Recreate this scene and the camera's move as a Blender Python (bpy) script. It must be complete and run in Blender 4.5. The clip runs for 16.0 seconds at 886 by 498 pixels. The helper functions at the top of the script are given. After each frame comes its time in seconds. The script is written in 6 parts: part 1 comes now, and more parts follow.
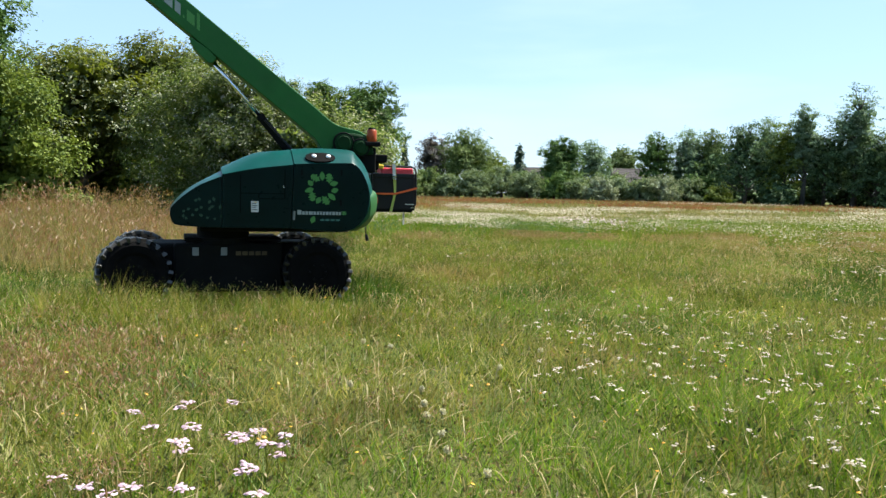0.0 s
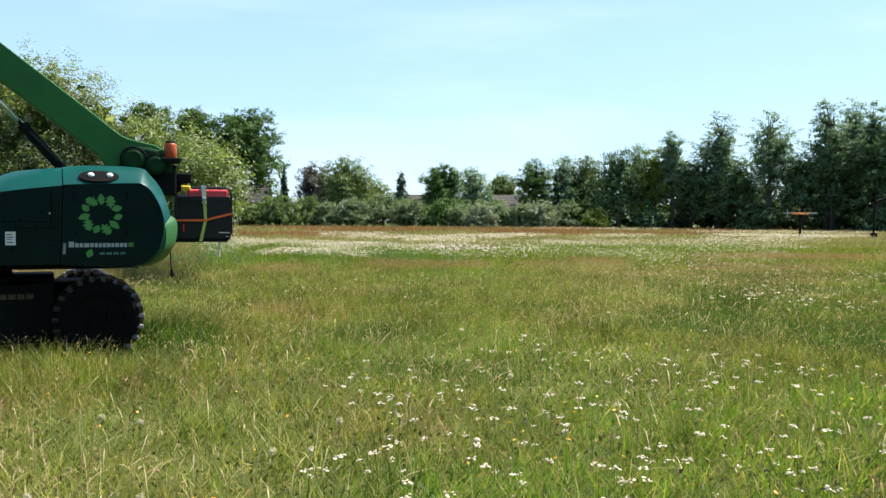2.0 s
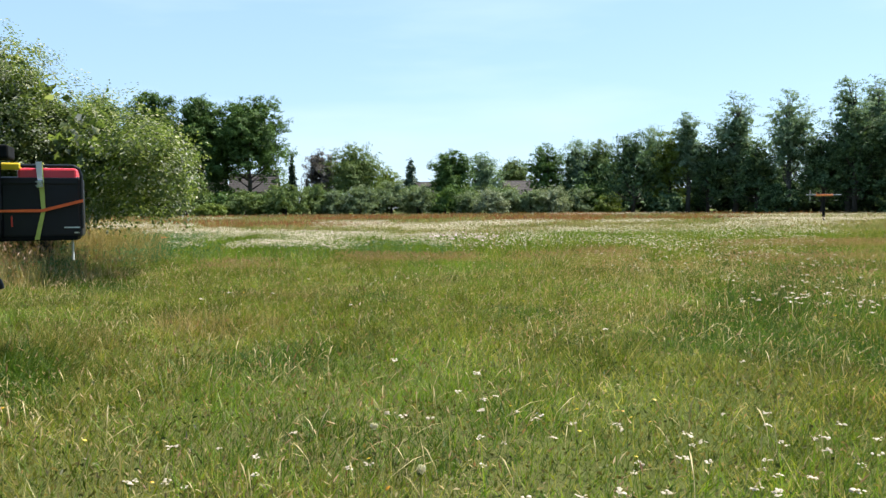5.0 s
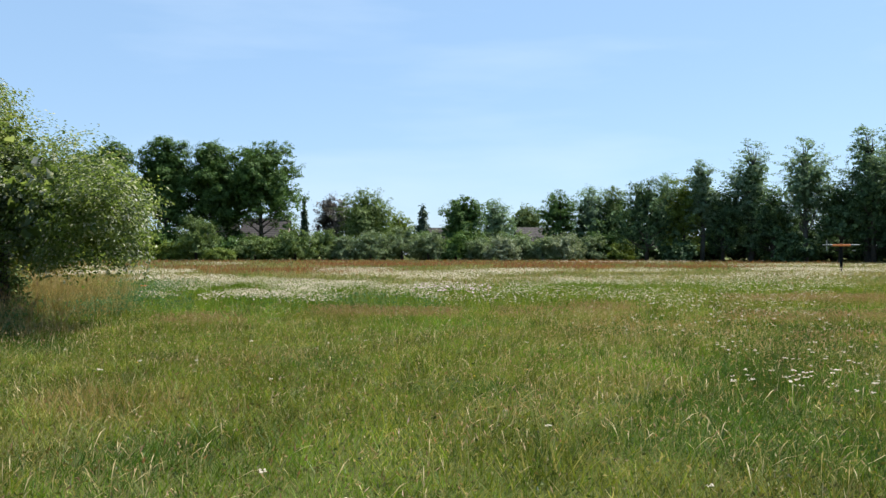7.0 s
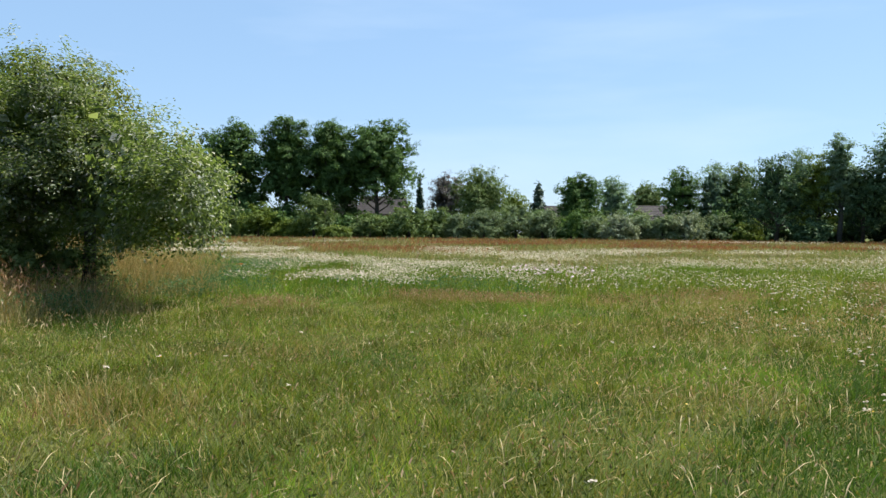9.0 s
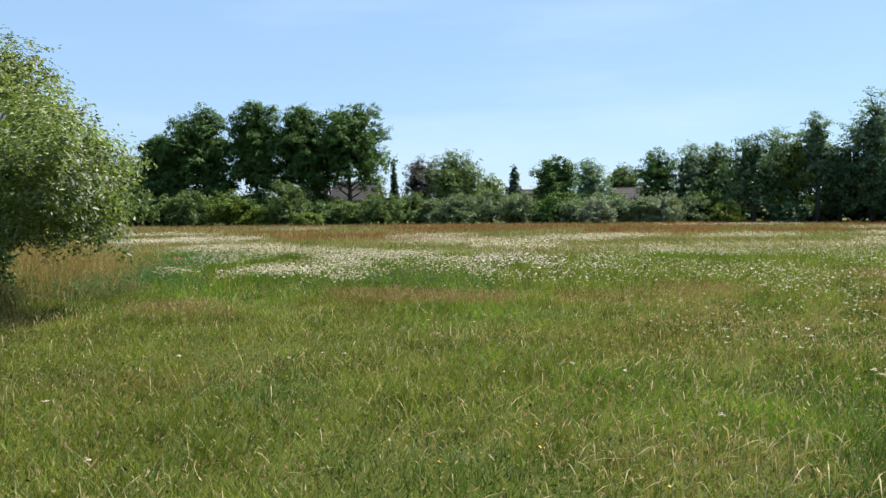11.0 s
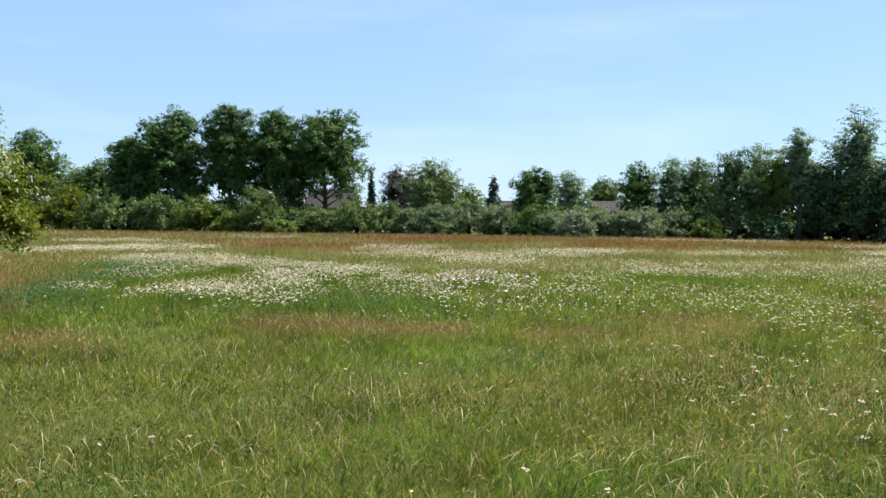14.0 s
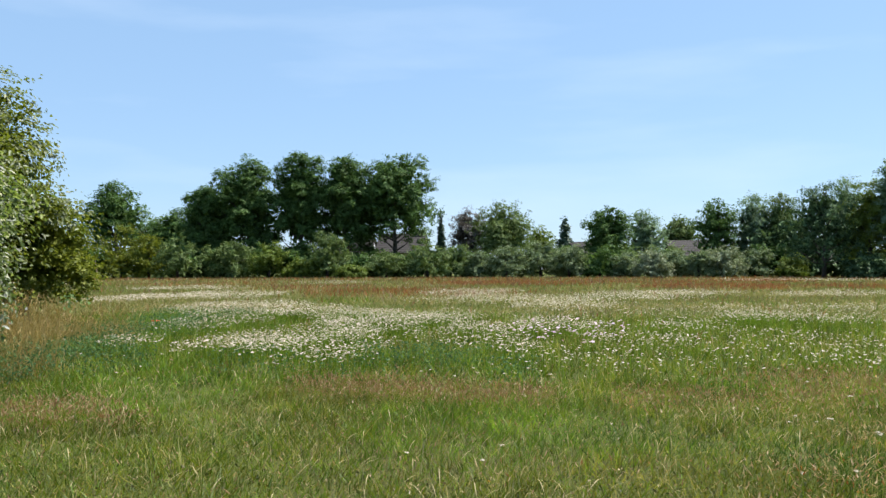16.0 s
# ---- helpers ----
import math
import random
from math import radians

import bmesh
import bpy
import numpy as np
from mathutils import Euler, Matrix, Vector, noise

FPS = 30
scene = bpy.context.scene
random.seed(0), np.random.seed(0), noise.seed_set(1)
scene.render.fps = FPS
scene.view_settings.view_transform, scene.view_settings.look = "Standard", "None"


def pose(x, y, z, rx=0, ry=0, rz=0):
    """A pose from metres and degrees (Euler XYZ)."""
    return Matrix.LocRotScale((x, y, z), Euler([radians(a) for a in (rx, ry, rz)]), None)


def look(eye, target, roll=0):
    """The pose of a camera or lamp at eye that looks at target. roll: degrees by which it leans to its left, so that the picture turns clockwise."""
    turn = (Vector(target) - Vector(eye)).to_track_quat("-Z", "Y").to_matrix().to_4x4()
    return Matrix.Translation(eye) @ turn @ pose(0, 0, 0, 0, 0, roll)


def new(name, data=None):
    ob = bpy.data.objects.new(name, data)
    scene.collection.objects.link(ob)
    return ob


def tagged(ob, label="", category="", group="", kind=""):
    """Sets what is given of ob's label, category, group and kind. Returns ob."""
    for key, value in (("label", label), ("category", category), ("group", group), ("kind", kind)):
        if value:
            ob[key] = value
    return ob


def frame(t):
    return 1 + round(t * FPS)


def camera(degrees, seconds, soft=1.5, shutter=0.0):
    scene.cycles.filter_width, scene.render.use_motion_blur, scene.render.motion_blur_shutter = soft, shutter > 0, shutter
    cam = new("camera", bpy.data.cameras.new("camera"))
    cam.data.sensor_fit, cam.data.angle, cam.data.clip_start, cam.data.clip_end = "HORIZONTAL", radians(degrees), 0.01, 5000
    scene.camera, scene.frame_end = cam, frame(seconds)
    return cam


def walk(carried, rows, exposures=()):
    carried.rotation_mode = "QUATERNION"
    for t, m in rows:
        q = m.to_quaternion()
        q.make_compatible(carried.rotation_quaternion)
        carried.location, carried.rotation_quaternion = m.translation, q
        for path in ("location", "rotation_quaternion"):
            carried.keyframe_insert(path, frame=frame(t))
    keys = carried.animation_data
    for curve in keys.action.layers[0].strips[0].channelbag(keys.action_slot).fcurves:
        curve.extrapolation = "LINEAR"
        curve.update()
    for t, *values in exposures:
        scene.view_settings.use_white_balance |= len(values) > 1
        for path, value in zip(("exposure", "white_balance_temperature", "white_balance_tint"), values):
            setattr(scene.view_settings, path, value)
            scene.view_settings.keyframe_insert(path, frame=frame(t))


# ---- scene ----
cam = camera(58.0, 16.0, soft=1.45)
PATH = [
    (0, (0.317, 4.529, 1.465), (0.219, 6.522, 1.323), 1.2),
    (0.5, (0.521, 4.894, 1.44), (0.461, 6.886, 1.267), 0.4),
    (1, (0.675, 5.274, 1.417), (0.646, 7.269, 1.27), 1.1),
    (1.5, (0.773, 5.654, 1.437), (0.828, 7.648, 1.284), 0.7),
    (2, (0.99, 6.067, 1.424), (1.174, 8.058, 1.356), 0.3),
    (2.5, (1.157, 6.488, 1.351), (1.319, 8.481, 1.361), 0.3),
    (3, (1.32, 6.979, 1.322), (1.506, 8.97, 1.299), 0.3),
    (3.5, (1.539, 7.404, 1.323), (1.775, 9.388, 1.238), 0.0),
    (4, (1.642, 7.817, 1.375), (1.887, 9.797, 1.231), 0.9),
    (4.2, (1.707, 8.013, 1.383), (1.904, 9.999, 1.252), 0.5),
    (6.3, (2.495, 9.437, 1.536), (2.627, 11.431, 1.473), -0.8),
    (6.5, (2.622, 9.589, 1.556), (2.765, 11.584, 1.515), -0.6),
    (7, (2.861, 9.959, 1.547), (2.969, 11.956, 1.561), 0.0),
    (7.5, (3.065, 10.385, 1.565), (3.169, 12.383, 1.587), 0.3),
    (8, (3.214, 10.787, 1.553), (3.333, 12.783, 1.514), 0.2),
    (8.5, (3.382, 10.995, 1.628), (3.311, 12.993, 1.593), 0.5),
    (8.7, (3.444, 11.15, 1.615), (3.279, 13.142, 1.576), 0.9),
    (10.8, (3.917, 13.488, 1.709), (3.695, 15.474, 1.65), -0.4),
    (11, (3.973, 13.693, 1.697), (3.839, 15.687, 1.617), -0.5),
    (11.5, (4.156, 14.132, 1.708), (4.107, 16.13, 1.629), -0.7),
    (12, (4.287, 14.595, 1.701), (4.255, 16.593, 1.615), -0.2),
    (12.5, (4.376, 15.06, 1.753), (4.412, 17.06, 1.732), -0.0),
    (13, (4.456, 15.534, 1.74), (4.501, 17.534, 1.728), -0.1),
    (13.5, (4.447, 15.99, 1.715), (4.417, 17.989, 1.656), 0.7),
    (14, (4.378, 16.516, 1.764), (4.294, 18.513, 1.709), 0.7),
    (14.5, (4.344, 16.988, 1.756), (4.183, 18.982, 1.722), -0.0),
    (15, (4.297, 17.424, 1.778), (3.964, 19.396, 1.77), 0.8),
    (15.5, (4.201, 17.839, 1.805), (3.843, 19.806, 1.828), 0.8),
    (16, (4.189, 18.251, 1.778), (3.93, 20.233, 1.83), -0.2),
]
walk(cam, [(t, look(eye, target, roll)) for t, eye, target, roll in PATH],
     [(0, 1.6, 6640, 10), (2.0, 1.6, 6680, 10), (2.5, 1.18, 6530, 10), (3.0, 1.19, 6540, 10), (3.5, 1.26, 6580, 10), (4.0, 1.54, 6680, 10), (6.5, 1.3, 6580, 10), (7.5, 1.18, 6500, 10), (8.5, 1.2, 6500, 10), (11.0, 1.24, 6520, 10), (11.5, 1.28, 6540, 10), (14.0, 1.29, 6560, 10), (15.0, 1.24, 6520, 10), (16, 1.22, 6480, 10)])

# ---- world, sun, exposure ----
SUN_EL, SUN_AZ = radians(57), radians(60)          # azimuth clockwise from +y
world = bpy.data.worlds.new("sky")
scene.world = world
world.use_nodes = True
wn = world.node_tree.nodes
sky = wn.new("ShaderNodeTexSky")
sky.sky_type = "NISHITA"
sky.sun_disc = False
sky.sun_elevation, sky.sun_rotation = SUN_EL, SUN_AZ
sky.air_density, sky.dust_density, sky.ozone_density = 1.0, 0.15, 2.0
wn["Background"].inputs["Strength"].default_value = 0.07
haze = wn.new("ShaderNodeMix")                      # thin high haze evens the sky out
haze.data_type = "RGBA"
haze.inputs[0].default_value = 0.62
haze.inputs[7].default_value = (2.55, 4.13, 6.3, 1)
world.node_tree.links.new(sky.outputs[0], haze.inputs[6])
streak = wn.new("ShaderNodeTexNoise")               # faint cirrus
streak.inputs["Scale"].default_value, streak.inputs["Detail"].default_value = 3.0, 6.0
place = wn.new("ShaderNodeMapping")
place.inputs["Scale"].default_value = (0.8, 1.6, 5.0)
place.inputs["Rotation"].default_value = (0.2, 0.25, 0.0)
coord = wn.new("ShaderNodeTexCoord")
thin = wn.new("ShaderNodeMapRange")
thin.inputs[1].default_value, thin.inputs[2].default_value, thin.inputs[4].default_value = 0.5, 0.75, 0.22
cirrus = wn.new("ShaderNodeMix")
cirrus.data_type = "RGBA"
cirrus.inputs[7].default_value = (5.4, 6.4, 7.6, 1)
for a, b in ((coord.outputs["Generated"], place.inputs[0]), (place.outputs[0], streak.inputs["Vector"]), (streak.outputs["Fac"], thin.inputs[0]), (thin.outputs[0], cirrus.inputs[0]), (haze.outputs[2], cirrus.inputs[6]), (cirrus.outputs[2], wn["Background"].inputs["Color"])):
    world.node_tree.links.new(a, b)
sun_data = bpy.data.lights.new("sun", "SUN")
sun_data.energy, sun_data.angle, sun_data.color = 4.6, radians(0.53), (1.0, 0.965, 0.90)
sun_ob = new("sun", sun_data)
sun_way = Vector((math.sin(SUN_AZ) * math.cos(SUN_EL), math.cos(SUN_AZ) * math.cos(SUN_EL), math.sin(SUN_EL)))
sun_ob.matrix_world = look(sun_way * 400, (0, 0, 0))


# ---- materials ----
def shader(name):
    m = bpy.data.materials.new(name)
    m.use_nodes = True
    nt = m.node_tree
    for n in list(nt.nodes):
        nt.nodes.remove(n)
    out = nt.nodes.new("ShaderNodeOutputMaterial")
    return m, nt, out


def node(nt, kind, **values):
    n = nt.nodes.new(kind)
    for k, v in values.items():
        n.inputs[k].default_value = v
    return n


def ramp(nt, fac, stops):
    r = nt.nodes.new("ShaderNodeValToRGB")
    e = r.color_ramp.elements
    while len(e) < len(stops):
        e.new(0.5)
    for i, (p, c) in enumerate(stops):
        e[i].position, e[i].color = p, (*c, 1)
    nt.links.new(fac, r.inputs[0])
    return r.outputs[0]


def blend(nt, fac, a, b, mode="MIX"):
    m = nt.nodes.new("ShaderNodeMix")
    m.data_type, m.blend_type = "RGBA", mode
    for sock, v in ((m.inputs[0], fac), (m.inputs[6], a), (m.inputs[7], b)):
        if isinstance(v, (int, float)):
            sock.default_value = v
        elif isinstance(v, tuple):
            sock.default_value = (*v, 1)
        else:
            nt.links.new(v, sock)
    return m.outputs[2]


def noise_of(nt, scale, detail=3.0, rough=0.55, source="Object"):
    tc = nt.nodes.new("ShaderNodeTexCoord")
    n = node(nt, "ShaderNodeTexNoise", Scale=scale, Detail=detail, Roughness=rough)
    nt.links.new(tc.outputs[source], n.inputs["Vector"])
    return n.outputs["Fac"]


def island(nt):
    return nt.nodes.new("ShaderNodeNewGeometry").outputs["Random Per Island"]


def leafy(name, stops, patch=None, patch_scale=0.25, translucent=0.45, gloss=0.04, rough=0.5, patch_range=(0.42, 0.62), mottle=0.0):
    """Plant tissue: colour varies leaf by leaf and in drifts over the ground; light passes through."""
    m, nt, out = shader(name)
    col = ramp(nt, island(nt), stops)
    if patch:
        f = nt.nodes.new("ShaderNodeMapRange")
        f.inputs[1].default_value, f.inputs[2].default_value = patch_range
        nt.links.new(noise_of(nt, patch_scale, 4.0, 0.6), f.inputs[0])
        col = blend(nt, f.outputs[0], col, blend(nt, 0.75, col, patch))
    if mottle:
        for scale, low in ((0.9, 1 - mottle), (3.5, 1 - 0.7 * mottle)):
            col = blend(nt, 1.0, col, ramp(nt, noise_of(nt, scale, 3.0), [(0.35, (low, low, low * 0.9)), (0.65, (1.12, 1.12, 1.1))]), "MULTIPLY")
    d = node(nt, "ShaderNodeBsdfDiffuse")
    t = node(nt, "ShaderNodeBsdfTranslucent")
    g = node(nt, "ShaderNodeBsdfGlossy", Roughness=rough)
    g.inputs["Color"].default_value = (0.85, 0.9, 0.85, 1)
    nt.links.new(col, d.inputs["Color"])
    nt.links.new(blend(nt, 0.55, col, (1.0, 1.0, 0.45), "MULTIPLY"), t.inputs["Color"])
    a, b = nt.nodes.new("ShaderNodeMixShader"), nt.nodes.new("ShaderNodeMixShader")
    a.inputs[0].default_value, b.inputs[0].default_value = translucent, gloss
    nt.links.new(d.outputs[0], a.inputs[1]), nt.links.new(t.outputs[0], a.inputs[2])
    nt.links.new(a.outputs[0], b.inputs[1]), nt.links.new(g.outputs[0], b.inputs[2])
    nt.links.new(b.outputs[0], out.inputs[0])
    return m


def solid(name, base, rough=0.5, metal=0.0, vary=0.15, scale=4.0, bump=0.0, bump_scale=60.0, coat=0.0, dirt_or_glint=None, spec=0.5):
    m, nt, out = shader(name)
    p = node(nt, "ShaderNodeBsdfPrincipled", Roughness=rough, Metallic=metal)
    p.inputs["Coat Weight"].default_value = coat
    p.inputs["Specular IOR Level"].default_value = spec
    p.inputs["Coat Roughness"].default_value = 0.3
    dark = tuple(c * (1 - vary) for c in base)
    light = tuple(min(1, c * (1 + vary)) for c in base)
    col = ramp(nt, noise_of(nt, scale, 5.0), [(0.3, dark), (0.7, light)])
    if dirt_or_glint:
        f = nt.nodes.new("ShaderNodeMapRange")
        f.inputs[1].default_value, f.inputs[2].default_value, f.inputs[4].default_value = 0.5, 0.75, 0.5
        nt.links.new(noise_of(nt, scale * 2.7, 6.0, 0.7), f.inputs[0])
        col = blend(nt, f.outputs[0], col, dirt_or_glint)
    nt.links.new(col, p.inputs["Base Color"])
    r = nt.nodes.new("ShaderNodeMapRange")
    r.inputs[3].default_value, r.inputs[4].default_value = max(0.02, rough - 0.1), min(1, rough + 0.12)
    nt.links.new(noise_of(nt, scale * 5, 4.0), r.inputs[0])
    nt.links.new(r.outputs[0], p.inputs["Roughness"])
    if bump:
        b = node(nt, "ShaderNodeBump", Strength=bump, Distance=0.01)
        nt.links.new(noise_of(nt, bump_scale, 5.0), b.inputs["Height"])
        nt.links.new(b.outputs[0], p.inputs["Normal"])
    nt.links.new(p.outputs[0], out.inputs[0])
    return m


def ground_material():
    m, nt, out = shader("meadow_soil")
    p = node(nt, "ShaderNodeBsdfPrincipled", Roughness=0.95)
    p.inputs["Specular IOR Level"].default_value = 0.1
    fine = ramp(nt, noise_of(nt, 9.0, 6.0, 0.7), [(0.3, (0.020, 0.032, 0.005)), (0.5, (0.042, 0.056, 0.010)), (0.72, (0.080, 0.080, 0.025))])
    broad = ramp(nt, noise_of(nt, 0.11, 5.0, 0.6), [(0.35, (0.084, 0.118, 0.020)), (0.5, (0.114, 0.128, 0.032)), (0.66, (0.160, 0.132, 0.056))])
    nt.links.new(blend(nt, 0.5, fine, broad), p.inputs["Base Color"])
    b = node(nt, "ShaderNodeBump", Strength=0.9, Distance=0.06)
    nt.links.new(noise_of(nt, 14.0, 6.0, 0.75), b.inputs["Height"])
    nt.links.new(b.outputs[0], p.inputs["Normal"])
    nt.links.new(p.outputs[0], out.inputs[0])
    return m


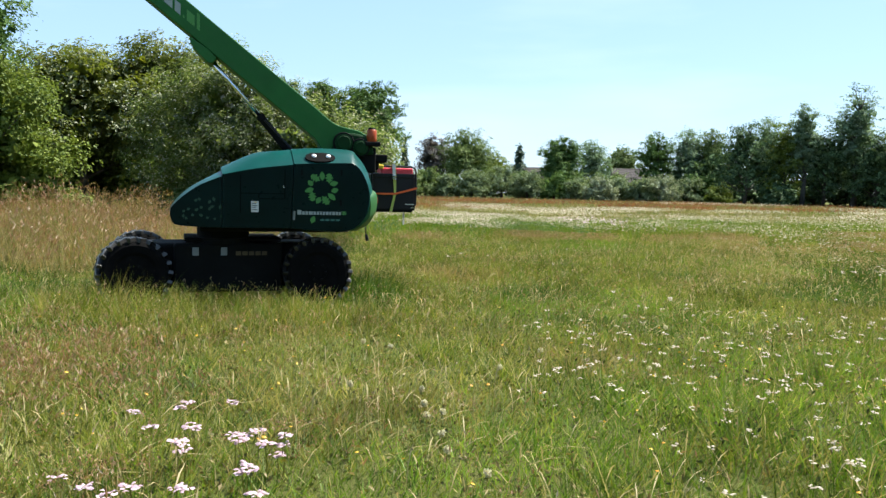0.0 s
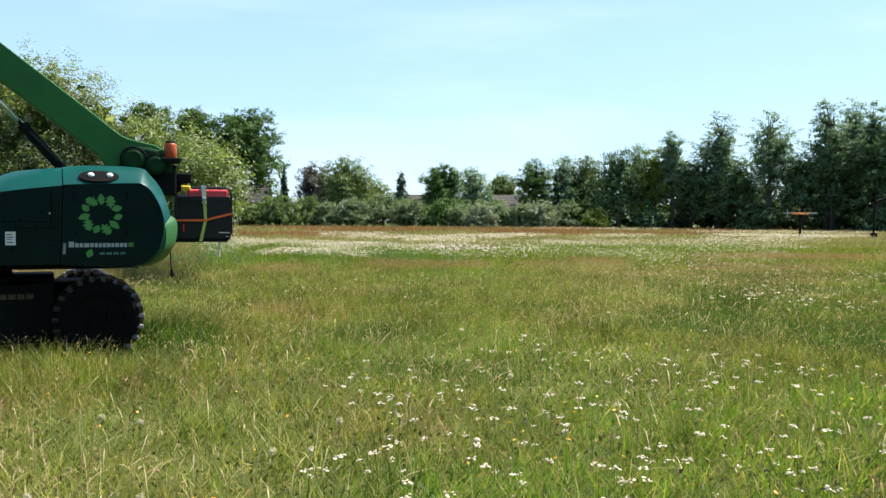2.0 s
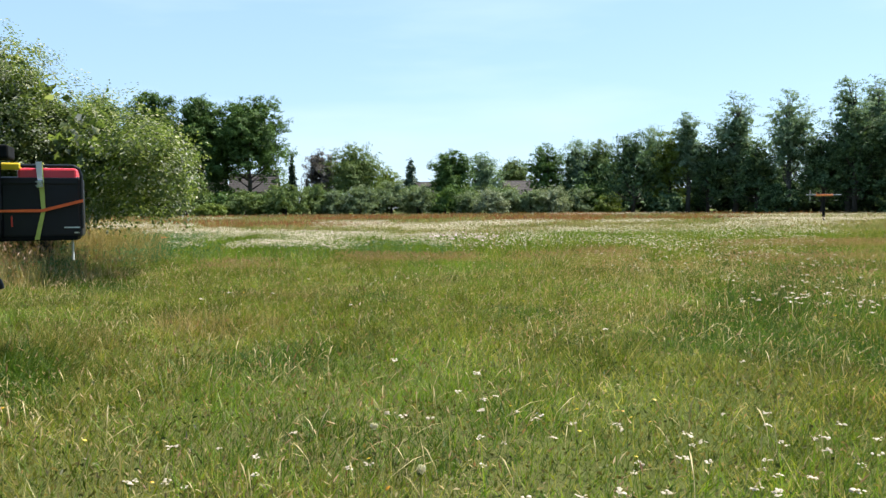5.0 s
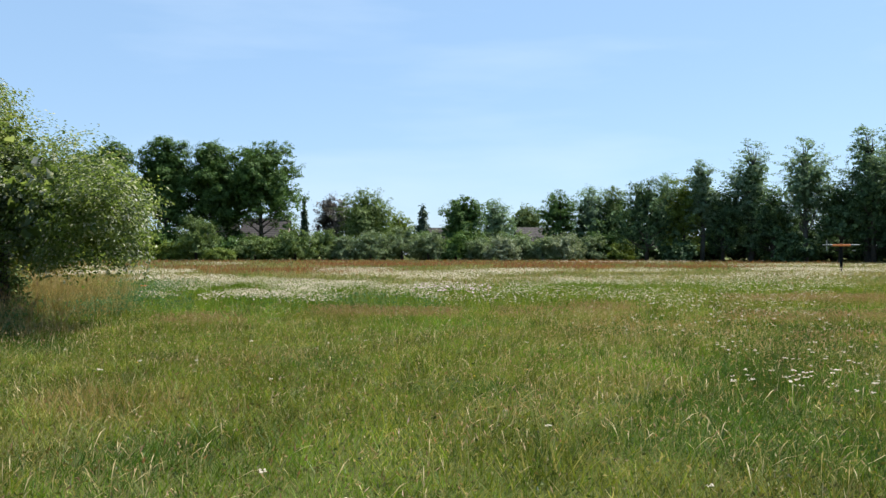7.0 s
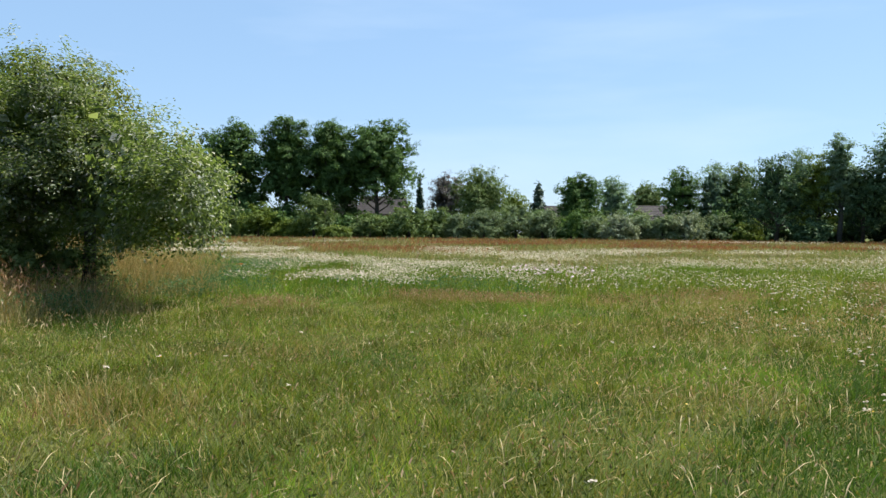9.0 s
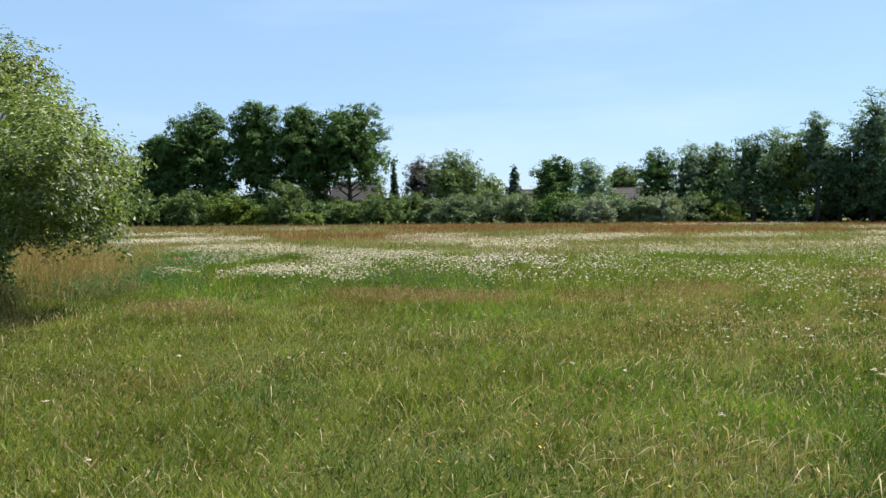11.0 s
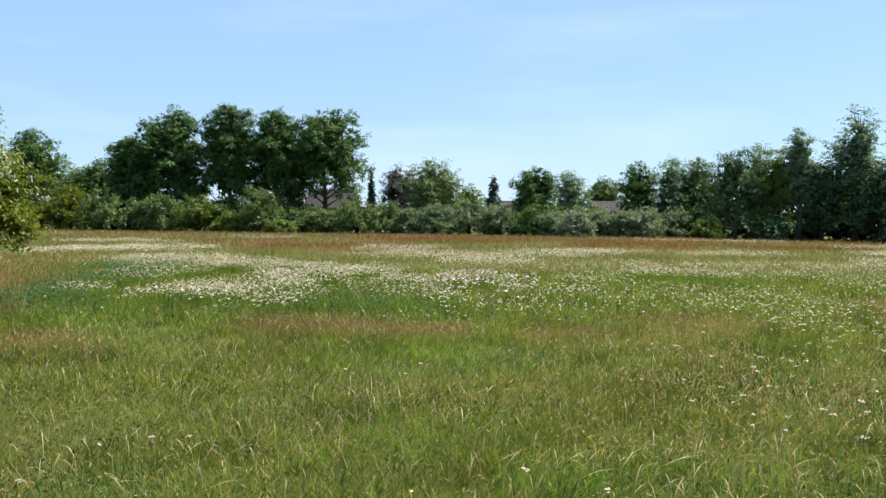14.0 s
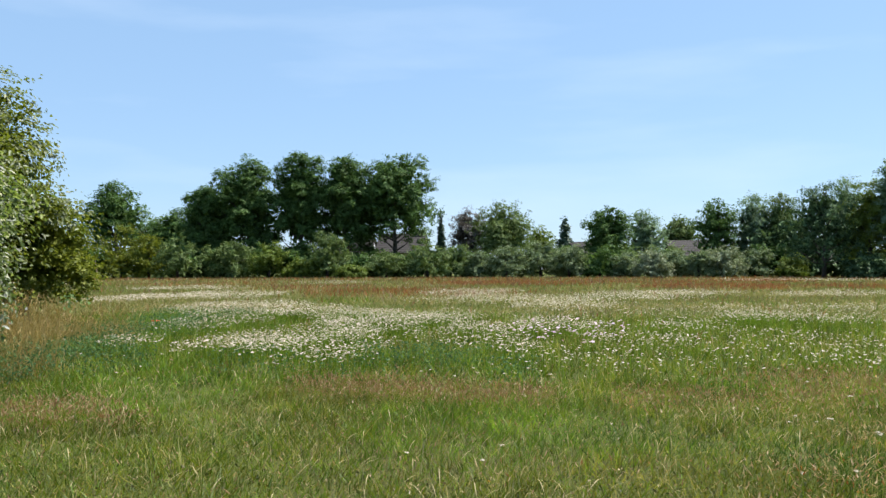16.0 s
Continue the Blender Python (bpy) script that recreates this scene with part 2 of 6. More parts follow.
M = {
    "soil": ground_material(),
    "grass": leafy("meadow_grass", [(0.0, (0.057, 0.098, 0.008)), (0.35, (0.113, 0.162, 0.013)), (0.7, (0.194, 0.230, 0.022)), (0.88, (0.299, 0.279, 0.063)), (1.0, (0.422, 0.353, 0.150))], (0.20, 0.175, 0.045), 0.22, gloss=0.015, translucent=0.5, mottle=0.4, patch_range=(0.50, 0.70)),
    "pale": leafy("pale_grass", [(0.0, (0.111, 0.147, 0.018)), (0.35, (0.211, 0.246, 0.035)), (0.7, (0.323, 0.326, 0.078)), (1.0, (0.514, 0.437, 0.221))], (0.34, 0.26, 0.11), 0.5, gloss=0.015, translucent=0.5, mottle=0.35),
    "thatch": leafy("meadow_litter", [(0.0, (0.024, 0.044, 0.010)), (0.3, (0.073, 0.102, 0.018)), (0.6, (0.142, 0.167, 0.032)), (0.8, (0.238, 0.181, 0.066)), (1.0, (0.419, 0.327, 0.188))], (0.19, 0.145, 0.045), 0.4, gloss=0.015, translucent=0.45, mottle=0.4),
    "lush": leafy("lush_grass", [(0.0, (0.070, 0.144, 0.014)), (0.6, (0.146, 0.249, 0.024)), (1.0, (0.250, 0.337, 0.046))], gloss=0.015, translucent=0.5, mottle=0.35),
    "straw": leafy("straw_stalk", [(0.0, (0.24, 0.20, 0.085)), (0.5, (0.35, 0.285, 0.14)), (1.0, (0.50, 0.41, 0.23))], translucent=0.35, gloss=0.01),
    "hay": leafy("hay_grass", [(0.0, (0.123, 0.139, 0.034)), (0.4, (0.204, 0.198, 0.061)), (0.75, (0.292, 0.244, 0.104)), (1.0, (0.436, 0.330, 0.186))], (0.115, 0.145, 0.034), 0.09, gloss=0.01, translucent=0.45),
    "rust": leafy("rusty_sorrel", [(0.0, (0.26, 0.09, 0.025)), (0.6, (0.38, 0.16, 0.045)), (1.0, (0.45, 0.26, 0.10))], translucent=0.4, gloss=0.01),
    "deep": leafy("dark_grass", [(0.0, (0.028, 0.069, 0.008)), (0.6, (0.066, 0.130, 0.015)), (1.0, (0.128, 0.201, 0.027))], gloss=0.015, translucent=0.45, mottle=0.35),
    "buff": leafy("buff_seed_head", [(0.0, (0.30, 0.19, 0.10)), (0.5, (0.42, 0.29, 0.165)), (1.0, (0.56, 0.42, 0.27))], translucent=0.4, gloss=0.01),
    "ear": leafy("brown_ear", [(0.0, (0.05, 0.038, 0.018)), (0.6, (0.12, 0.085, 0.04)), (1.0, (0.25, 0.17, 0.08))], translucent=0.2),
    "heath": leafy("dry_seed_head", [(0.0, (0.104, 0.063, 0.025)), (0.5, (0.149, 0.092, 0.038)), (1.0, (0.189, 0.131, 0.061))], translucent=0.4),
    "seed": leafy("brown_seed_head", [(0.0, (0.198, 0.100, 0.046)), (0.5, (0.288, 0.156, 0.079)), (1.0, (0.396, 0.256, 0.143))], translucent=0.45),
    "sorrel": leafy("sorrel_red", [(0.0, (0.202, 0.063, 0.017)), (0.6, (0.277, 0.099, 0.028)), (1.0, (0.345, 0.145, 0.048))], translucent=0.3),
    "tan": leafy("tall_dry_grass", [(0.0, (0.20, 0.135, 0.045)), (0.5, (0.31, 0.22, 0.085)), (1.0, (0.45, 0.34, 0.15))], translucent=0.42, gloss=0.015),
    "white": leafy("white_petal", [(0.0, (0.318, 0.273, 0.199)), (0.5, (0.450, 0.392, 0.309)), (1.0, (0.548, 0.477, 0.392))], translucent=0.3, gloss=0.01),
    "pink": leafy("pink_petal", [(0.0, (0.40, 0.27, 0.32)), (0.6, (0.50, 0.36, 0.41)), (1.0, (0.55, 0.45, 0.48))], translucent=0.3),
    "yellow": leafy("yellow_petal", [(0.0, (0.50, 0.20, 0.012)), (0.6, (0.55, 0.31, 0.018)), (1.0, (0.57, 0.42, 0.05))], translucent=0.25),
    "poppy": leafy("poppy_petal", [(0.0, (0.555, 0.052, 0.015)), (1.0, (0.592, 0.096, 0.022))], translucent=0.3),
    "fluff": leafy("seed_fluff", [(0.0, (0.46, 0.43, 0.34)), (1.0, (0.66, 0.63, 0.53))], translucent=0.7, gloss=0.01),
    "weed": leafy("weed_leaf", [(0.0, (0.045, 0.098, 0.036)), (0.6, (0.075, 0.150, 0.058)), (1.0, (0.120, 0.210, 0.085))], gloss=0.012),
    "oak": leafy("oak_leaf", [(0.0, (0.039, 0.076, 0.021)), (0.6, (0.072, 0.133, 0.036)), (1.0, (0.127, 0.206, 0.057))], translucent=0.28, gloss=0.012),
    # bluish for distance haze; dark low tones stand for the wood's shade
    "forest": leafy("forest_leaf", [(0.0, (0.030, 0.058, 0.026)), (0.6, (0.060, 0.105, 0.046)), (1.0, (0.150, 0.225, 0.098))], translucent=0.24, gloss=0.012),
    # paled and blued to carry distance haze
    "birch": leafy("birch_leaf", [(0.0, (0.084, 0.137, 0.080)), (0.6, (0.156, 0.235, 0.139)), (1.0, (0.254, 0.343, 0.216))], translucent=0.48, gloss=0.02),
    "hedge": leafy("hedge_leaf", [(0.0, (0.064, 0.103, 0.030)), (0.6, (0.115, 0.165, 0.054)), (1.0, (0.192, 0.244, 0.089))], translucent=0.3, gloss=0.012),
    "bright": leafy("bright_leaf", [(0.0, (0.076, 0.115, 0.019)), (0.6, (0.125, 0.173, 0.032)), (1.0, (0.196, 0.240, 0.053))], translucent=0.32, gloss=0.015),
    # distance haze is put into these two leaf colours: lightened and greyed
    "hazed": leafy("hazed_hedge_leaf", [(0.0, (0.090, 0.130, 0.062)), (0.6, (0.155, 0.205, 0.105)), (1.0, (0.245, 0.300, 0.165))], translucent=0.35, gloss=0.012),
    "grey": leafy("grey_willow_leaf", [(0.0, (0.112, 0.150, 0.088)), (0.6, (0.200, 0.237, 0.144)), (1.0, (0.325, 0.350, 0.237))], translucent=0.3, gloss=0.02),
    "purple": leafy("purple_leaf", [(0.0, (0.060, 0.054, 0.062)), (0.6, (0.104, 0.092, 0.100)), (1.0, (0.165, 0.148, 0.15))]),
    # the palest few leaves are coloured as sun glints
    "apple": leafy("apple_leaf", [(0.0, (0.055, 0.085, 0.018)), (0.5, (0.106, 0.151, 0.036)), (0.86, (0.178, 0.217, 0.067)), (0.94, (0.366, 0.372, 0.309)), (1.0, (0.396, 0.400, 0.391))], translucent=0.7, gloss=0.02, rough=0.4),
    "maple": leafy("maple_leaf", [(0.0, (0.054, 0.074, 0.007)), (0.6, (0.101, 0.128, 0.011)), (1.0, (0.170, 0.186, 0.022))], translucent=0.6),
    "golden": leafy("golden_leaf", [(0.0, (0.075, 0.094, 0.011)), (0.6, (0.132, 0.157, 0.018)), (1.0, (0.202, 0.219, 0.031))], translucent=0.4, gloss=0.012),
    "conifer": leafy("conifer_needle", [(0.0, (0.020, 0.048, 0.024)), (1.0, (0.044, 0.082, 0.038))], translucent=0.1),
    "bark": solid("bark", (0.055, 0.047, 0.038), 0.9, vary=0.4, scale=3, bump=0.6, bump_scale=20),
    "birch_bark": solid("pale_bark", (0.06, 0.058, 0.052), 0.85, vary=0.4, scale=2.5, bump=0.3),
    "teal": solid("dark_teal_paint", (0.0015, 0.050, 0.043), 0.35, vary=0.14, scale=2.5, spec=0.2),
    # a darker teal, used only for the flat near-side panels
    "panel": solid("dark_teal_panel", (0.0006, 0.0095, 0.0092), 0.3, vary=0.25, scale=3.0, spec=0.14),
    "green": solid("boom_green_paint", (0.012, 0.102, 0.018), 0.5, vary=0.14, scale=2.5, spec=0.25, dirt_or_glint=(0.024, 0.092, 0.024)),
    # boom green darkened: the shade at the boom's foot is in this colour
    "shaded_green": solid("shaded_green_paint", (0.005, 0.03, 0.008), 0.6, vary=0.25, scale=3, spec=0.1),
    "lime": solid("light_green_paint", (0.02, 0.085, 0.022), 0.5, vary=0.12, scale=3, spec=0.3),
    "leafmark": solid("leaf_green_print", (0.05, 0.21, 0.04), 0.6, vary=0.08),
    "whitemark": solid("white_print", (0.27, 0.31, 0.30), 0.6, vary=0.05),
    "notice": solid("white_label", (0.55, 0.56, 0.54), 0.6, vary=0.05),
    "greysticker": solid("grey_label", (0.16, 0.18, 0.18), 0.6, vary=0.08),
    "greymark": solid("faded_print", (0.03, 0.13, 0.11), 0.6, vary=0.1),
    "faintmark": solid("faded_leaf_print", (0.006, 0.045, 0.024), 0.6, vary=0.2),
    "darkmark": solid("dark_seam", (0.0008, 0.004, 0.004), 0.7, vary=0.1, spec=0.05),
    "black": solid("black_steel", (0.005, 0.0055, 0.0055), 0.75, vary=0.25, scale=5, spec=0.1),
    "plastic": solid("black_plastic", (0.008, 0.008, 0.011), 0.4, vary=0.2, scale=6, spec=0.3),
    "rubber": solid("tyre_rubber", (0.004, 0.004, 0.004), 0.85, vary=0.3, scale=8, bump=0.3, spec=0.06),
    # paler grey blotches on the tread stand in for sun glints on the lugs
    "tread": solid("tyre_tread", (0.012, 0.012, 0.0115), 0.32, vary=0.5, scale=14, bump=0.2, spec=0.6, dirt_or_glint=(0.06, 0.057, 0.05)),
    "chrome": solid("chrome_rod", (0.65, 0.67, 0.70), 0.18, 1.0, vary=0.05),
    "amber": solid("amber_lens", (0.34, 0.055, 0.012), 0.35, vary=0.25, spec=0.25),
    "red": solid("red_plastic", (0.62, 0.04, 0.06), 0.35, vary=0.1, coat=0.4),
    "orange": solid("orange_strap", (0.75, 0.12, 0.025), 0.7, vary=0.1),
    "strap": solid("yellow_green_strap", (0.42, 0.46, 0.10), 0.75, vary=0.15, scale=12),
    "yellowpaint": solid("yellow_plastic", (0.75, 0.52, 0.03), 0.4, vary=0.08),
    "ochre": solid("faded_amber_print", (0.05, 0.032, 0.008), 0.6, vary=0.1),
    "lamp": solid("lamp_glass", (0.75, 0.77, 0.78), 0.12, vary=0.05, coat=0.8),
    "roof": solid("brown_roof_tile", (0.045, 0.038, 0.035), 0.9, vary=0.25, scale=3, bump=0.4, bump_scale=8),
    "brick": solid("pale_brick", (0.32, 0.26, 0.22), 0.9, vary=0.2, scale=2, bump=0.3, bump_scale=12),
    "white_wall": solid("white_render", (0.62, 0.61, 0.58), 0.85, vary=0.08),
    "glass": solid("window_glass", (0.02, 0.025, 0.03), 0.08, vary=0.1),
    "concrete": solid("grey_concrete", (0.33, 0.33, 0.31), 0.8, vary=0.2, scale=2, bump=0.2),
    "orangepaint": solid("orange_paint", (0.72, 0.20, 0.04), 0.5, vary=0.08),
    "redpaint": solid("red_paint", (0.62, 0.05, 0.03), 0.5, vary=0.08),
    "wood": solid("weathered_wood", (0.22, 0.16, 0.10), 0.85, vary=0.3, scale=4),
}


# ---- building helpers ----
def tri_mesh(name, verts, tris, mat, smooth=False):
    me = bpy.data.meshes.new(name)
    verts, tris = np.asarray(verts, np.float32), np.asarray(tris, np.int32)
    me.vertices.add(len(verts))
    me.vertices.foreach_set("co", verts.ravel())
    me.loops.add(tris.size)
    me.loops.foreach_set("vertex_index", tris.ravel())
    me.polygons.add(len(tris))
    me.polygons.foreach_set("loop_start", np.arange(0, tris.size, 3, dtype=np.int32))
    if smooth:
        me.polygons.foreach_set("use_smooth", np.ones(len(tris), bool))
    me.materials.append(mat)
    me.update(calc_edges=True)
    return me


def part(name, bm, material, parent, label="", smooth=False):
    """Links a bmesh as one mesh object under a thing."""
    me = bpy.data.meshes.new(name)
    bm.to_mesh(me)
    bm.free()
    me.materials.append(M[material])
    if smooth:
        me.polygons.foreach_set("use_smooth", [True] * len(me.polygons))
    ob = new(name, me)
    ob.parent = parent
    if label:
        ob["label"] = label
    return ob


def thing(name, label, category, at=(0, 0, 0), group="", kind=""):
    ob = new(name)
    ob.empty_display_size = 0.2
    ob.location = at
    return tagged(ob, label, category, group, kind)


def box(bm, lo, hi, bevel=0.0, turn=None):
    made = bmesh.ops.create_cube(bm, size=1.0)["verts"]
    lo, hi = Vector(lo), Vector(hi)
    for v in made:
        v.co = Vector([(lo[i] + hi[i]) / 2 + v.co[i] * (hi[i] - lo[i]) for i in range(3)])
    if bevel:
        edges = list({e for v in made for e in v.link_edges})
        made = bmesh.ops.bevel(bm, geom=edges, offset=bevel, segments=2, affect="EDGES", profile=0.5)["verts"]
    if turn:
        bmesh.ops.transform(bm, matrix=turn, verts=list(made))
    return bm


def boxed(lo, hi, bevel=0.0, turn=None):
    return box(bmesh.new(), lo, hi, bevel, turn)


def tube(bm, points, radii, sides=8, cap=True):
    """A tapered tube along points."""
    points = [Vector(p) for p in points]
    rings = []
    for i, p in enumerate(points):
        d = (points[min(i + 1, len(points) - 1)] - points[max(i - 1, 0)]).normalized()
        a = d.orthogonal().normalized() if abs(d.z) > 0.95 else d.cross(Vector((0, 0, 1))).normalized()
        b = d.cross(a)
        rings.append([bm.verts.new(p + radii[i] * (math.cos(k) * a + math.sin(k) * b)) for k in np.linspace(0, 2 * math.pi, sides, False)])
    for r, s in zip(rings, rings[1:]):
        for k in range(sides):
            bm.faces.new((r[k], r[(k + 1) % sides], s[(k + 1) % sides], s[k]))
    if cap:
        bm.faces.new(rings[0][::-1]), bm.faces.new(rings[-1])
    return bm


def lathe(profile, sides=32):
    """A solid turned round the y axis from (y, r) pairs."""
    bm = bmesh.new()
    rings = []
    for y, r in profile:
        rings.append([bm.verts.new((r * math.cos(a), y, r * math.sin(a))) for a in np.linspace(0, 2 * math.pi, sides, False)])
    for r, s in zip(rings, rings[1:]):
        for k in range(sides):
            bm.faces.new((r[k], s[k], s[(k + 1) % sides], r[(k + 1) % sides]))
    bm.faces.new(rings[0]), bm.faces.new(rings[-1][::-1])
    bmesh.ops.recalc_face_normals(bm, faces=bm.faces)
    return bm


def prism(outline, y0, y1, bevel=0.0):
    """A plate with an outline in x, z between two depths."""
    bm = bmesh.new()
    a = [bm.verts.new((x, y0, z)) for x, z in outline]
    b = [bm.verts.new((x, y1, z)) for x, z in outline]
    bm.faces.new(a), bm.faces.new(b[::-1])
    for i in range(len(a)):
        j = (i + 1) % len(a)
        bm.faces.new((a[j], a[i], b[i], b[j]))
    bmesh.ops.recalc_face_normals(bm, faces=bm.faces)
    if bevel:
        bmesh.ops.bevel(bm, geom=list(bm.edges), offset=bevel, segments=2, affect="EDGES", profile=0.5)
    return bm


# ---- ground ----
def ground_z(x, y):
    x, y = np.asarray(x, float), np.asarray(y, float)
    far = np.minimum(np.maximum(0, y - 25), 175)
    return 0.0055 * far + 0.035 * np.sin(0.55 * x + 0.3 * y) * np.cos(0.42 * y - 0.2 * x) + 0.02 * np.sin(1.7 * x) * np.sin(1.3 * y + 1)


def build_ground():
    xs = np.concatenate([[-3000, -1200, -500, -250, -150], np.arange(-110, -20, 5), np.arange(-20, 24, 0.5), np.arange(24, 110, 5), [150, 250, 500, 1200, 3000]])
    ys = np.concatenate([[-2000, -600, -200, -80, -40, -20, -10], np.arange(-5, 42, 0.5), np.arange(42, 210, 4), [260, 400, 800, 1600, 3500]])
    gx, gy = np.meshgrid(xs, ys)
    v = np.stack([gx.ravel(), gy.ravel(), ground_z(gx.ravel(), gy.ravel())], 1)
    nx, ny = len(xs), len(ys)
    i = (np.arange(ny - 1)[:, None] * nx + np.arange(nx - 1)[None]).ravel()
    t = np.concatenate([np.stack([i, i + 1, i + nx + 1], 1), np.stack([i, i + nx + 1, i + nx], 1)])
    tagged(new("ground", tri_mesh("ground", v, t, M["soil"], True)), "flat meadow ground with green and dry brown patches", "ground", kind="structure")


build_ground()


# ---- trees and shrubs ----
def leaf_cloud(rng, centres, normals, size, aspect=0.55):
    """Folded rhombic leaves: two triangles each, at centres with normals."""
    n = len(centres)
    nrm = normals / np.linalg.norm(normals, axis=1, keepdims=True)
    a = rng.normal(size=(n, 3))
    a -= (a * nrm).sum(1, keepdims=True) * nrm
    a /= np.linalg.norm(a, axis=1, keepdims=True)
    b = np.cross(nrm, a)
    s = (size * rng.uniform(0.6, 1.3, n))[:, None]
    fold = 0.16 * s * nrm
    v = np.stack([centres - a * s * 0.5, centres + b * s * 0.5 * aspect + fold, centres + a * s * 0.5, centres - b * s * 0.5 * aspect + fold], 1)
    i = np.arange(n)[:, None] * 4
    t = np.stack([i + [0, 1, 2], i + [0, 2, 3]], 1)
    return v.reshape(-1, 3), t.reshape(-1, 3)


def crown_points(rng, lobes, clumps, per, spread, flat=0.7, shell=0.35):
    """Leaf places along short twigs over a union of lobes (x, y, z, rx, ry, rz), thickest near the outside."""
    lobes = np.asarray(lobes, float)
    area = (lobes[:, 3] * lobes[:, 4] * lobes[:, 5]) ** (2 / 3)
    pick = rng.choice(len(lobes), clumps, p=area / area.sum())
    d = rng.normal(size=(clumps, 3))
    d /= np.linalg.norm(d, axis=1, keepdims=True)
    low = d[:, 2] < -0.55
    d[low, 2] *= -0.6
    wob = 1 + 0.14 * np.sin(5 * d[:, 0] + pick) * np.sin(4 * d[:, 1] + 2 * pick) + 0.10 * np.sin(9 * d[:, 2] + 3 * d[:, 0])
    r = rng.uniform(0, 1, clumps) ** shell * wob
    c = lobes[pick, :3] + d * r[:, None] * lobes[pick, 3:]
    way = d * 0.45 + rng.normal(size=d.shape) * 0.6 + [0, 0, 0.1]
    way /= np.linalg.norm(way, axis=1, keepdims=True)
    off = way[:, None] * rng.uniform(-1, 1, (clumps, per, 1)) * 1.5 * spread + rng.normal(size=(clumps, per, 3)) * 0.36 * spread
    off[..., 2] *= flat
    p = (c[:, None] + off).reshape(-1, 3)
    n = np.repeat(d, per, 0) * 0.7 + np.array([0, 0, 0.55]) + rng.normal(size=p.shape) * 0.3
    return p, n


def lobes_of(rng, kind, h, w, base, count):
    """Crown forms: broad, column, cone, and dome (a shrub down to the ground)."""
    out = []
    ch = h - base
    if kind == "broad":
        out.append((0, 0, base + ch * 0.50, w * 0.38, w * 0.38, ch * 0.42))
        for k in range(24):
            a, f = k * 2.4 + rng.uniform(-0.4, 0.4), (k + 0.5) / 24
            rr = w * 0.40 * math.sqrt(max(0.06, 1 - (1.75 * f - 0.72) ** 2)) * rng.uniform(0.75, 1.1)
            s = w * rng.uniform(0.13, 0.21)
            out.append((rr * math.cos(a), rr * math.sin(a), base + ch * (0.06 + 0.88 * f), s, s, s * rng.uniform(0.7, 1.0)))
    elif kind == "column":
        for k in range(26):
            f = k / 25
            wide = w * 0.5 * max(0.24, math.sin(math.pi * (0.20 + 0.71 * f)) ** 0.8) * rng.uniform(0.75, 1.1)
            s = wide * rng.uniform(0.42, 0.66)
            a = k * 2.4 + rng.uniform(-0.5, 0.5)
            out.append(((wide - s) * math.cos(a), (wide - s) * math.sin(a), base + ch * (0.05 + 0.90 * f), s, s, s * rng.uniform(0.8, 1.5)))
    elif kind == "cone":
        for k in range(8):
            f = k / 7
            s = w * 0.5 * (1 - 0.85 * f)
            out.append((0, 0, base + ch * (0.06 + 0.9 * f), s, s, ch * 0.11))
    else:
        core = 0.33 if count < 20 else 0.27
        out.append((0, 0, h * 0.42, w * core, w * core, h * 0.34))
        for k in range(count):
            a, e = k * 2.4 + rng.uniform(-0.3, 0.3), rng.uniform(-0.35, 1.0)
            c = math.sqrt(max(0, 1 - max(e, 0) ** 2))
            s = w * rng.uniform(0.09, 0.18) * (1.3 if count < 20 else 0.72)
            out.append((w * 0.40 * c * math.cos(a), w * 0.38 * c * math.sin(a), h * (0.42 + 0.46 * e), s, s, s * rng.uniform(0.6, 1.1)))
    return out


def sprigs(rng, p, count, length, leaves):
    """Leafy twigs that stand out from the crown's surface."""
    mid = np.array([0, 0, np.median(p[:, 2]) * 0.8])
    far = np.linalg.norm((p - mid) / p.std(0), axis=1)
    root = p[rng.choice(np.argsort(far)[-len(p) // 4:], count)]
    way = (root - mid) * [0.5, 0.5, 0.3]
    way /= np.linalg.norm(way, axis=1, keepdims=True)
    way = way + [0, 0, 0.8] + rng.normal(size=way.shape) * 0.25
    f = rng.uniform(0, 1, (count, leaves, 1))
    q = root[:, None] + f * way[:, None] * (length * rng.uniform(0.4, 1.1, count))[:, None, None] + rng.normal(size=(count, leaves, 3)) * length * 0.07
    return q.reshape(-1, 3)


